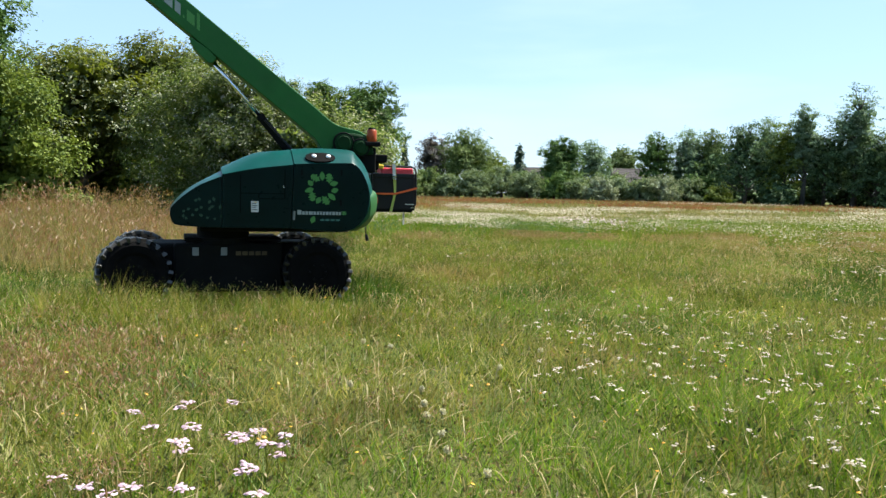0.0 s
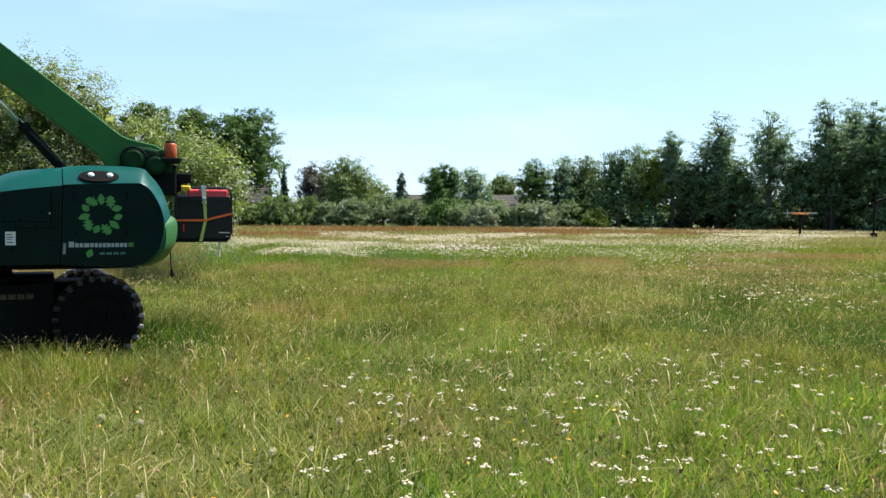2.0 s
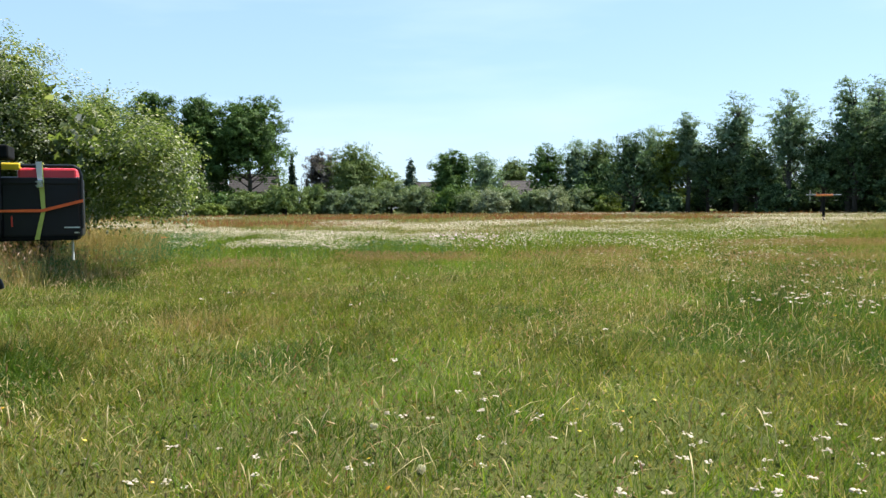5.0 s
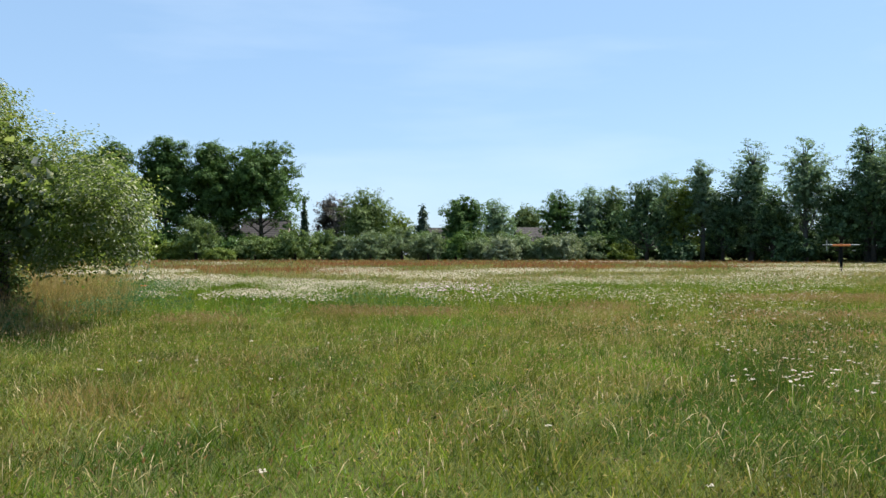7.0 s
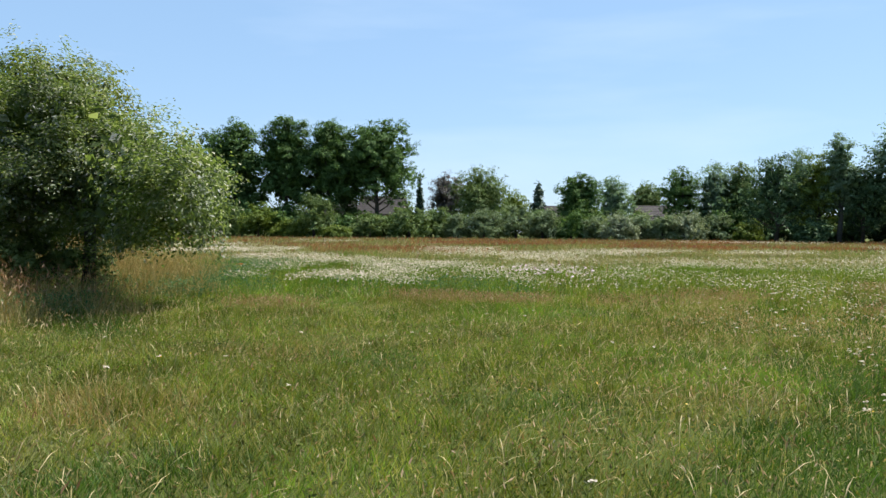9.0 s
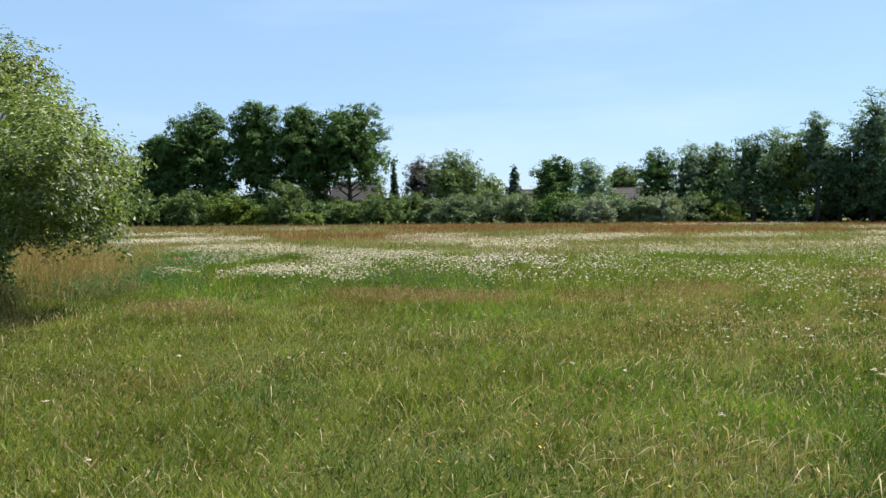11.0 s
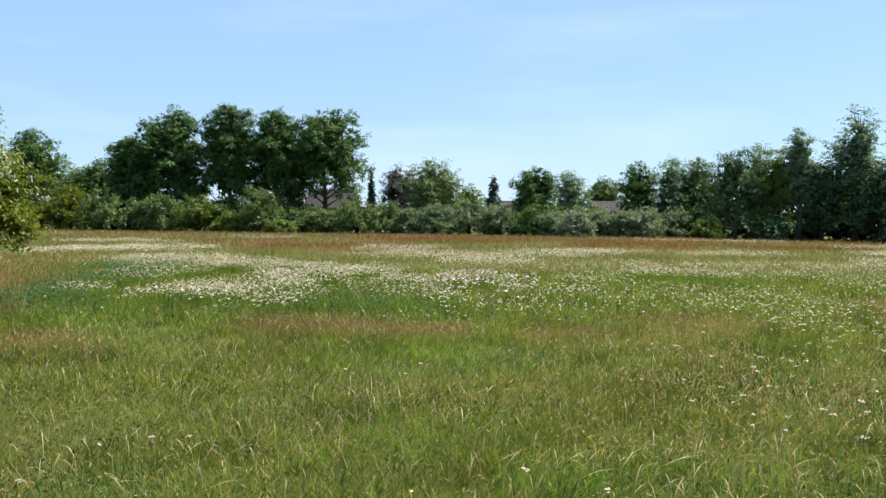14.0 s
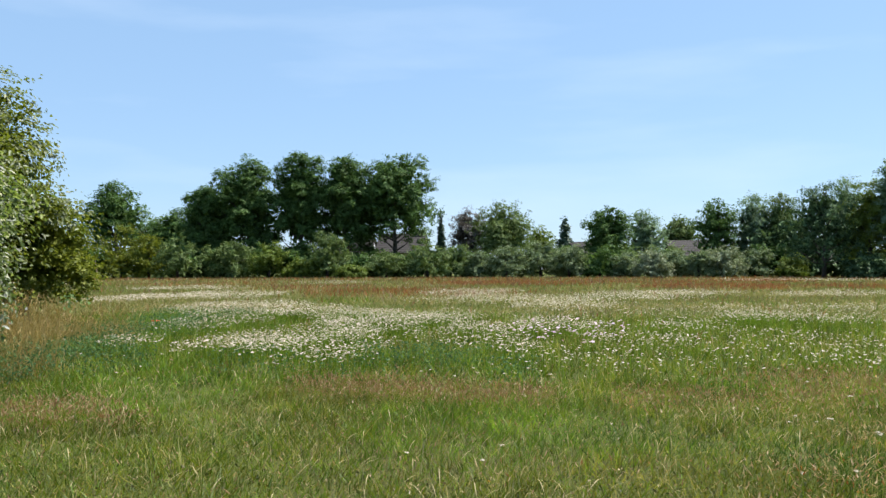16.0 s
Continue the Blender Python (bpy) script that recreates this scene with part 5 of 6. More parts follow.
    x, y = wedge(28, 45, 30, rng, lambda x, y: inside(PINKISH, x, y))
    z = ground_z(x, y) + rng.uniform(0.32, 0.5, len(x))
    stuff("pink_flowers", "pink", "pale pink flowers among the white ones", "flowers", [heads(rng, x, y, z, rng.uniform(0.03, 0.05, len(x)), 7)])
    stalk.append(stems(rng, x, y, z, np.full(len(x), 0.006)))
    # small yellow flowers
    x, y = wedge(7.3, 30, 18, rng, lambda x, y: np.maximum(np.where(y < 12.5, 0.09, 0.012), inside([(1.1, 10.7, 0.35, 0.3, 1.0), (0.2, 12.4, 0.8, 0.5, 0.4), (3.1, 13.0, 0.5, 0.3, 0.9), (1.8, 9.9, 0.5, 0.4, 0.8), (0.2, 8.6, 1.6, 1.0, 0.35), (2.8, 10.4, 0.8, 0.4, 0.6), (-0.9, 9.0, 1.5, 1.2, 0.2), (2.6, 11.8, 1.6, 0.7, 0.25), (8.3, 17.0, 1.0, 0.8, 0.3)], x, y)))
    z = ground_z(x, y) + rng.uniform(0.2, 0.36, len(x))
    stuff("yellow_flowers", "yellow", "small orange-yellow hawkweed flowers", "flowers", [heads(rng, x, y, z, rng.uniform(0.008, 0.014, len(x)), 7, 0.4, 0.4)])
    stalk.append(stems(rng, x, y, z, np.full(len(x), 0.004)))
    stuff("flower_stems", "lush", "thin green flower stems", "flowers", stalk)


build_meadow()


def yarrow_plant(x, y, seed):
    """One pink yarrow: a stem and a flat cluster of small heads."""
    rng = np.random.default_rng(seed)
    z0 = float(ground_z(x, y))
    h = rng.uniform(0.16, 0.24)
    ob = thing("yarrow_plant", "pale pink yarrow with a flat flower cluster", "flower", (x, y, z0), "pink yarrow in the near grass")
    part("stem", tube(bmesh.new(), [(0, 0, -0.02), (0.01, 0, h * 0.6), (0, 0, h)], [0.003, 0.0025, 0.002], 5), "pale", ob)
    n = rng.integers(11, 18)
    a, r = rng.uniform(0, 6.28, n), 0.042 * np.sqrt(rng.uniform(0, 1, n))
    v, t = heads(rng, r * np.cos(a), r * np.sin(a), h + rng.uniform(-0.006, 0.008, n), rng.uniform(0.009, 0.016, n), 8, 0.45, 0.2)
    f = new("flower_head", tri_mesh("flower_head", v, t, M["pink"]))
    f.parent = ob


def seed_clock(x, y, seed):
    """A dandelion-like clock: a ball of fine rays on a stem."""
    rng = np.random.default_rng(seed)
    z0, h = float(ground_z(x, y)), rng.uniform(0.13, 0.20)
    ob = thing("seed_clock", "pale round seed head of a goat's-beard", "flower", (x, y, z0), "seed heads in the near grass")
    part("stem", tube(bmesh.new(), [(0, 0, -0.02), (0.01, 0, h)], [0.002, 0.002], 5), "pale", ob)
    d = rng.normal(size=(150, 3))
    d /= np.linalg.norm(d, axis=1, keepdims=True)
    v, t = leaf_cloud(rng, np.array([0.01, 0, h]) + d * rng.uniform(0.006, 0.022, (150, 1)), d + rng.normal(size=d.shape) * 0.6, 0.014, 0.6)
    f = new("seed_ball", tri_mesh("seed_ball", v, t, M["fluff"]))
    f.parent = ob


prng = np.random.default_rng(91)
CLUMPS = [(-1.6, 8.83), (-1.46, 8.65), (-1.43, 9.06), (-1.18, 8.61), (-1.16, 9.06), (-0.93, 8.51), (-0.9, 8.63), (-1.09, 8.29), (-1.17, 8.33), (-0.68, 8.31), (-0.69, 7.94), (-0.75, 8.02), (-1.37, 7.83), (-1.25, 7.77), (-0.98, 7.77), (-1.11, 7.66), (-1.6, 8.03), (-0.68, 8.5), (-0.63, 7.73)]
for k, (x, y) in enumerate(CLUMPS):
    for j in range(1 + (k * 7) % 3 // 2 + (k in (3, 5, 6, 9))):
        yarrow_plant(x + prng.uniform(-0.05, 0.05), y + prng.uniform(-0.06, 0.06), 300 + 4 * k + j)
for k, (x, y) in enumerate([(-0.68, 11.19), (-0.45, 11.2), (-0.08, 9.85), (-0.02, 9.28), (0.09, 9.32), (0.01, 9.08), (0.15, 8.61), (0.11, 8.83), (0.46, 10.44), (0.8, 10.98), (-0.56, 9.8), (0.36, 8.27), (1.87, 13.2), (2.1, 12.3), (1.6, 10.6)]):
    seed_clock(x, y, 360 + k)


def poppy(x, y):
    z0 = float(ground_z(x, y))
    ob = thing("poppy", "orange-red poppy among the green weeds", "flower", (x, y, z0), "poppies")
    part("stem", tube(bmesh.new(), [(0, 0, -0.02), (0.02, 0, 0.41)], [0.006, 0.004], 5), "weed", ob)
    rng = np.random.default_rng(int(abs(x) * 100))
    for k in range(4):
        a = k * 1.57
        v, t = heads(rng, np.array([0.02 + 0.03 * math.cos(a)]), np.array([0.03 * math.sin(a)]), np.array([0.42]), np.array([0.030]), 8, 0.1, 0.5)
        f = new("petal", tri_mesh("petal", v, t, M["poppy"]))
        f.parent = ob


for x, y in ((-5.95, 37.8), (-5.87, 37.9)):
    poppy(x, y)


# ---- the boom lift ----
LIFT = thing("boom_lift", "green and black self-propelled boom lift parked in long grass", "boom lift", (-2.95, 14.85, 0))
LX, LY = -2.95, 14.85
DEEP = 1.38                                        # width of the turning upper part
TURN = Matrix.Translation((-2.45, 14.12, 0)) @ Matrix.Rotation(radians(16.5), 4, "Z") @ Matrix.Translation((2.45, 0, 0))


def lp(name, bm, mat, label="", parent=None, smooth=False):
    """A part of the chassis; its mesh is laid out in world metres."""
    bmesh.ops.translate(bm, verts=bm.verts, vec=(-LX, -LY, 0))
    return part(name, bm, mat, parent or LIFT, label, smooth)


def up(name, bm, mat, label="", parent=None, smooth=False):
    """A part of the turned upper works: x along its side, y from the near cover inwards."""
    bmesh.ops.transform(bm, matrix=TURN, verts=bm.verts)
    return lp(name, bm, mat, label, parent, smooth)


def rounded(chain, steps=5):
    """Glides through a chain of points."""
    st = np.array(chain)
    pts = np.vstack([2 * st[0] - st[1], st, 2 * st[-1] - st[-2]])
    fine = []
    for i in range(1, len(st)):
        p0, p1, p2, p3 = pts[i - 1:i + 3]
        for f in np.arange(steps) / steps:
            fine.append(0.5 * (2 * p1 + (p2 - p0) * f + (2 * p0 - 5 * p1 + 4 * p2 - p3) * f * f + (3 * p1 - p0 - 3 * p2 + p3) * f ** 3))
    return fine + [st[-1]]


def shell(chain, near=0.0, bulge=0.0):
    """A cover from pairs (x, z of the flat side panel, x, z of the body's full outline): flat sides, leaning shoulders all round."""
    bm = bmesh.new()
    rings = []
    for depth, f in ((near + 0.010, -0.03), (near, 0.01), (near + 0.014, 0.09), (near + 0.17, 0.62), (near + 0.29, 0.97), (near + 0.33, 1.0), (DEEP / 2, 1.0 + bulge), (DEEP - near - 0.33, 1.0), (DEEP - near - 0.17, 0.62), (DEEP - near, 0.02)):
        rings.append([bm.verts.new((a + (c - a) * f, depth, b + (d - b) * f)) for a, b, c, d in chain])
    n = len(chain)
    for r, q in zip(rings, rings[1:]):
        for k in range(n):
            bm.faces.new((r[k], r[(k + 1) % n], q[(k + 1) % n], q[k]))
    bm.faces.new(rings[0][::-1]), bm.faces.new(rings[-1])
    bmesh.ops.recalc_face_normals(bm, faces=bm.faces)
    for e in bm.edges:
        e.smooth = len(e.link_faces) == 2 and e.calc_face_angle(0) < 0.42
    return bm


NOSE = rounded([(-2.84, 1.60, -2.86, 1.675), (-3.08, 1.50, -3.10, 1.543), (-3.25, 1.386, -3.27, 1.432), (-3.384, 1.262, -3.41, 1.292), (-3.432, 1.185, -3.464, 1.188), (-3.425, 1.085, -3.45, 1.08), (-3.37, 1.014, -3.39, 1.003), (-3.14, 0.99, -3.15, 0.975), (-2.84, 0.985, -2.85, 0.972)])
up("front_hood", shell(NOSE, 0.012), "teal", "dark teal sloping nose hood printed with leaves", smooth=True)
FLANK = rounded([(-2.832, 1.623, -2.862, 1.716), (-2.50, 1.692, -2.508, 1.885), (-2.26, 1.727, -2.295, 1.927), (-1.992, 1.759, -2.02, 1.956)]) + [(-2.026, 0.985, -2.028, 0.962), (-2.44, 0.982, -2.45, 0.960), (-2.832, 0.985, -2.848, 0.968)]
up("body", shell(FLANK), "teal", "dark teal glossy side cover", smooth=True)
REAR = rounded([(-2.018, 0.983, -2.02, 0.958), (-1.646, 0.955, -1.638, 0.931), (-1.36, 0.948, -1.34, 0.926), (-1.19, 1.03, -1.14, 0.985), (-1.085, 1.19, -1.01, 1.10), (-1.052, 1.365, -0.972, 1.33), (-1.076, 1.527, -0.982, 1.511), (-1.16, 1.700, -1.06, 1.742), (-1.25, 1.785, -1.18, 1.905), (-1.36, 1.795, -1.286, 1.975), (-1.709, 1.782, -1.703, 1.985), (-1.984, 1.767, -2.012, 1.963)])
up("rear_body", shell(REAR, -0.01, 0.01), "teal", "dark teal rear cover with rounded end", smooth=True)
up("rear_bumper", shell(rounded([(-1.065, 1.395, -0.965, 1.475), (-1.042, 1.36, -0.912, 1.419), (-1.035, 1.234, -0.903, 1.299), (-1.062, 1.116, -0.935, 1.164), (-1.17, 1.015, -1.02, 1.029), (-1.285, 0.95, -1.155, 0.950)]), 0.014, 0.10), "lime", "light green rounded tail weight", smooth=True)
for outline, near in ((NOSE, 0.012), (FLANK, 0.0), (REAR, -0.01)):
    up("side_panel", prism([(a + 0.02 * (a - c), b + 0.02 * (b - d)) for a, b, c, d in outline], near - 0.004, near + 0.012), "panel", "very dark teal flat side panel under the printed marks")
NEAR = -0.014


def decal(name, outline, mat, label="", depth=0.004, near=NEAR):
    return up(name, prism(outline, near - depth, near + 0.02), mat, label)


def leaf_outline(cx, cz, way, length, width):
    a = Vector((math.cos(way), math.sin(way)))
    b = Vector((-a.y, a.x))
    return [tuple(Vector((cx, cz)) + a * (u - 0.5) * length + b * v * width) for u, v in ((0, 0), (0.25, 0.38), (0.55, 0.5), (0.85, 0.25), (1, 0), (0.85, -0.25), (0.55, -0.5), (0.25, -0.38))]


def lobed_outline(cx, cz, way, length, width):
    """A leaf print with three pairs of lobes, as an oak's."""
    a = Vector((math.cos(way), math.sin(way)))
    b = Vector((-a.y, a.x))
    half = ((0.0, 0.06), (0.16, 0.12), (0.26, 0.46), (0.38, 0.2), (0.54, 0.56), (0.66, 0.24), (0.80, 0.40), (1.0, 0.0))
    return [tuple(Vector((cx, cz)) + a * (u - 0.5) * length + b * s * v * width) for s, side in ((1, half), (-1, half[-2::-1])) for u, v in side]


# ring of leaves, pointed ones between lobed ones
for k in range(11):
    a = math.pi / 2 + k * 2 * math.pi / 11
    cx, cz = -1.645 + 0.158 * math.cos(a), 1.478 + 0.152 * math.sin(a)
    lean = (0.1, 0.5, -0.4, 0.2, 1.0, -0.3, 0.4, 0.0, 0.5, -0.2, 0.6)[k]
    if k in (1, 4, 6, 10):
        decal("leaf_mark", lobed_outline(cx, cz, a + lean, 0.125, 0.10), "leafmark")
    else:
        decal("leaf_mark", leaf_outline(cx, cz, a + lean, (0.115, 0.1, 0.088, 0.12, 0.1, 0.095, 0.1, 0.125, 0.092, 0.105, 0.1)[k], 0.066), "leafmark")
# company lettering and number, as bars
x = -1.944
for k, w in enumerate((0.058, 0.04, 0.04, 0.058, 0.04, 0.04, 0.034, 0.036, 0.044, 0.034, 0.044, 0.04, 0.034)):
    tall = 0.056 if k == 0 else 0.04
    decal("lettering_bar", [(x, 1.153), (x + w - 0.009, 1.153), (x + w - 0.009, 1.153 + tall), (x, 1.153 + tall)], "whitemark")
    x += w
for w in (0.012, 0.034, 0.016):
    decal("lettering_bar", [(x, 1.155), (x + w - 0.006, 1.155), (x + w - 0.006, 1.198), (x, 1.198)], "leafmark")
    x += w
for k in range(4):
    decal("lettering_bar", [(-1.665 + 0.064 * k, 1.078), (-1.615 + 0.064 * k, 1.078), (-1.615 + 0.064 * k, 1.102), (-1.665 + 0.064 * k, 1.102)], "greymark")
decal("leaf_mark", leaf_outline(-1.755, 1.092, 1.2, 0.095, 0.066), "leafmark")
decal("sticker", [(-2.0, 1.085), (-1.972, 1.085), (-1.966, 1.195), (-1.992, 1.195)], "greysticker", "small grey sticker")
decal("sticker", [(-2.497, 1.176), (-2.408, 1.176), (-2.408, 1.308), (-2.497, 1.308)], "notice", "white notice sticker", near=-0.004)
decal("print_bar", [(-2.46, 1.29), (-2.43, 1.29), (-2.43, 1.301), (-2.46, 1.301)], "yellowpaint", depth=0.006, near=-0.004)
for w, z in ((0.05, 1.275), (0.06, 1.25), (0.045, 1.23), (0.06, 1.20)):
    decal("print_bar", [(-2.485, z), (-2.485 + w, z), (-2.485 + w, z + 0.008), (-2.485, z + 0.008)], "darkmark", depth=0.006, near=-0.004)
# door seams and small slots
for x0, x1, z0, z1 in ((-2.62, -2.09, 1.398, 1.408), (-2.40, -2.10, 1.335, 1.345), (-2.102, -2.09, 1.345, 1.70), (-2.628, -2.616, 1.16, 1.62), (-2.412, -2.40, 1.335, 1.398)):
    decal("door_seam", [(x0, z0), (x1, z0), (x1, z1), (x0, z1)], "darkmark", depth=0.002, near=-0.004)
for x0, z0 in ((-1.905, 1.635), (-1.42, 1.64), (-1.425, 1.27)):
    decal("vent_slot", [(x0, z0), (x0 + 0.024, z0), (x0 + 0.024, z0 + 0.072), (x0, z0 + 0.072)], "black", depth=0.002)
decal("cover_latch", [(-2.118, 1.478), (-2.102, 1.478), (-2.102, 1.496), (-2.118, 1.496)], "chrome", depth=0.008, near=-0.004)
# faint leaf prints on the nose
prng = np.random.default_rng(5)
for k in range(24):
    a, b = -3.30 + 0.075 * (k % 7) + prng.uniform(-0.03, 0.03), 1.10 + 0.105 * (k // 7) + prng.uniform(-0.03, 0.03)
    if b < 1.16 + 0.75 * (a + 3.4):
        decal("leaf_mark", leaf_outline(a, b, prng.uniform(0, 3), prng.uniform(0.035, 0.06), 0.036), "faintmark", depth=0.003, near=0.008)
# socket recess with two lamps in the shoulder
tilt = Matrix.Translation((-1.665, 0.082, 1.85)) @ Matrix.Rotation(radians(-57), 4, "X")
bm = bmesh.new()
ring = [(0.155 * math.cos(a) + 0.03 * math.copysign(1, math.cos(a)), 0.105 * math.sin(a)) for a in np.linspace(0, 2 * math.pi, 20, False)]
lo = [bm.verts.new(tilt @ Vector((u, -0.02, v))) for u, v in ring]
hi = [bm.verts.new(tilt @ Vector((u, 0.06, v))) for u, v in ring]
bm.faces.new(lo), bm.faces.new(hi[::-1])
for k in range(20):
    bm.faces.new((lo[k], hi[k], hi[(k + 1) % 20], lo[(k + 1) % 20]))
bmesh.ops.recalc_face_normals(bm, faces=bm.faces)
socket = up("lamp_recess", bm, "rubber", "black oval recess with two small lamps")
for u in (-0.075, 0.10):
    bm = bmesh.new()
    bmesh.ops.create_uvsphere(bm, u_segments=14, v_segments=8, radius=0.032, matrix=tilt @ Matrix.Translation((u, -0.026, 0.01)) @ Matrix.Diagonal((1.0, 0.7, 1.0, 1)))
    up("lamp", bm, "lamp", "", socket, True)
# pedestal and chassis
up("slew_ring", tube(bmesh.new(), [(-2.845, 0.69, 0.76), (-2.845, 0.69, 0.83), (-2.845, 0.69, 0.832), (-2.845, 0.69, 1.0)], [0.38, 0.38, 0.325, 0.325], 32), "black", "black slewing ring under the body")
up("belly_plate", boxed((-3.1, 0.12, 0.93), (-1.3, DEEP - 0.12, 0.985), 0.01), "black", "dark floor plate under the covers")
YAW = radians(21)
CH = Matrix.Translation((LX - 0.05, LY + 0.08, 0)) @ Matrix.Rotation(YAW, 4, "Z")


def chassis_piece(name, lo, hi, mat, label="", bevel=0.02):
    lp(name, boxed(lo, hi, bevel, CH), mat, label)


chassis_piece("chassis", (-1.24, -0.42, 0.2), (1.08, 0.42, 0.76), "black", "black steel chassis", 0.05)
chassis_piece("side_cover", (-0.72, -0.60, 0.16), (0.6, -0.41, 0.77), "black", "black side box with faded stickers", 0.03)
chassis_piece("top_plate", (-0.6, -0.5, 0.79), (0.6, 0.5, 0.835), "black")
for u in (-1.1, 0.92):
    chassis_piece("axle", (u - 0.11, -0.72, 0.36), (u + 0.11, 0.72, 0.56), "black", "", 0.03)
for u, mat in ((-0.50, "greysticker"), (-0.16, "greysticker")):
    chassis_piece("sticker", (u, -0.606, 0.62), (u + 0.075, -0.598, 0.72), mat, "pale notice sticker", 0)
for k in range(5):
    chassis_piece("lettering_bar", (0.02 + 0.08 * k, -0.606, 0.62), (0.085 + 0.08 * k, -0.598, 0.67), "ochre", "", 0)


LUG = bpy.data.meshes.new("lug")
lug_bm = boxed((-0.03, -0.092, -0.024), (0.028, 0.092, 0.024), 0.006)
lug_bm.to_mesh(LUG)
lug_bm.free()
LUG.materials.append(M["tread"])


def wheel(u, v, steer):
    """A lugged tyre on a dished rim."""
    m = CH @ Matrix.Translation((u, v, 0.43)) @ Matrix.Rotation(radians(steer), 4, "Z")
    if v > 0:
        m = m @ Matrix.Rotation(math.pi, 4, "Z")
    bm = lathe([(-0.15, 0.22), (-0.17, 0.26), (-0.175, 0.34), (-0.15, 0.385), (0.15, 0.385), (0.175, 0.34), (0.17, 0.26), (0.15, 0.22)], 36)
    bmesh.ops.transform(bm, matrix=m, verts=bm.verts)
    hub = lp("wheel", bm, "rubber", "black lugged tyre, sun glints painted pale on its lugs")
    for k in range(22):
        for s in (-1, 1):
            a = 2 * math.pi * (k + 0.25 * s) / 22
            o = new("lug", LUG)
            o.parent = hub
            o.matrix_basis = Matrix.Translation((-LX, -LY, 0)) @ m @ Matrix.Rotation(-a, 4, "Y") @ Matrix.Translation((0.40, 0.08 * s, 0)) @ Matrix.Rotation(radians(28 * s), 4, "X")
    bm = lathe([(-0.12, 0.05), (-0.15, 0.09), (-0.15, 0.12), (-0.08, 0.15), (-0.07, 0.19), (-0.13, 0.225), (0.12, 0.225), (0.12, 0.05)], 28)
    for k in range(6):
        a = k * math.pi / 3
        box(bm, (0.10 * math.cos(a) - 0.012, -0.165, 0.10 * math.sin(a) - 0.012), (0.10 * math.cos(a) + 0.012, -0.14, 0.10 * math.sin(a) + 0.012))
    bmesh.ops.transform(bm, matrix=m, verts=bm.verts)
    lp("rim", bm, "black", "dark wheel rim", hub)


for u, v, steer in ((-1.17, -0.80, 10), (1.01, -0.80, -4), (-1.17, 0.80, 10), (0.93, 0.80, -4)):
    wheel(u, v, steer)

# boom
B0, B1 = 0.52, 0.86
LOW0, UP0 = Vector((-1.69, 2.117)), Vector((-1.686, 2.515))
LOWD, UPD = Vector((-1.804, 1.421)).normalized(), Vector((-1.334, 1.052)).normalized()


def along(u, v):
    """u: metres up the boom; v: from 0 at its lower edge to 1 at its upper edge."""
    p = (LOW0 + LOWD * u).lerp(UP0 + UPD * u, v)
    return (p.x, p.y)


up("boom", prism([(-1.02, 2.02), (-1.30, 1.97), (-1.60, 1.98), along(0, 0), along(6.6, 0.06), along(6.6, 0.94), along(0, 1), (-1.60, 2.442), (-1.536, 2.388), (-1.47, 2.338), (-1.39, 2.298), (-1.256, 2.268), (-1.12, 2.24), (-1.02, 2.18)], B0, B1, 0.012), "green", "green steel boom rising out over the meadow")
up("boom_collar", prism([(-3.245, 3.322), (-3.232, 3.235), (-3.118, 3.096), (-3.011, 3.004), (-2.962, 3.014), (-2.925, 3.07), (-3.0, 3.16)], B0 - 0.02, B1 + 0.02, 0.008), "green", "green cylinder bracket under the boom")
up("boom_end", prism([along(6.58, 0.25), along(6.58, 0.75), along(7.3, 0.75), along(7.3, 0.25)], B0 + 0.04, B1 - 0.04, 0.01), "green")
q = 2.36
for k, (w, mat) in enumerate(((0.16, "whitemark"), (0.12, "whitemark"), (0.06, "leafmark"), (0.15, "leafmark"), (0.08, "leafmark"))):
    lo_v, hi_v = 0.36, (0.44 if k == 2 else 0.86 if k == 4 else 0.70)
    pts = [along(q, lo_v), along(q - w + 0.035, lo_v), along(q - w + 0.035, hi_v), along(q, hi_v)]
    up("lettering_bar", prism(pts, B0 - 0.004, B0 + 0.01), mat)
    q -= w
for k in range(11):
    a = 2.40 + 0.17 * k
    up("lettering_bar", prism([along(a, 0.36), along(a + 0.13, 0.36), along(a + 0.13, 0.70), along(a, 0.70)], B0 - 0.004, B0 + 0.01), "whitemark")
# knuckle with its two bosses, turret posts
up("knuckle", prism([(-1.52, 1.93), (-0.93, 1.93), (-0.95, 2.07), (-1.06, 2.18), (-1.22, 2.21), (-1.40, 2.19)], B0 - 0.05, B1 + 0.05, 0.03), "shaded_green", "green knuckle plates at the foot of the boom, coloured dark for shade")
for x, z, r in ((-1.335, 2.075, 0.115), (-1.115, 2.02, 0.10)):
    bm = lathe([(-0.29, r * 0.72), (-0.275, r * 0.78), (-0.27, r), (0.27, r), (0.29, r * 0.7)], 28)
    bmesh.ops.translate(bm, verts=bm.verts, vec=(x, 0.69, z))
    up("pivot_pin", bm, "shaded_green")
    bm = lathe([(-0.262, r * 1.16), (-0.255, r * 1.2), (-0.23, r * 1.2)], 28)
    bmesh.ops.translate(bm, verts=bm.verts, vec=(x, 0.69, z))
    up("boss_ring", bm, "black")
up("turret_post", boxed((-1.16, 0.50, 1.70), (-0.90, 0.86, 2.03), 0.02), "black", "dark turret post behind the cover")
up("mast_bracket", boxed((-1.02, 0.55, 1.84), (-0.74, 0.9, 1.945), 0.015), "black", "black bracket behind the beacon")
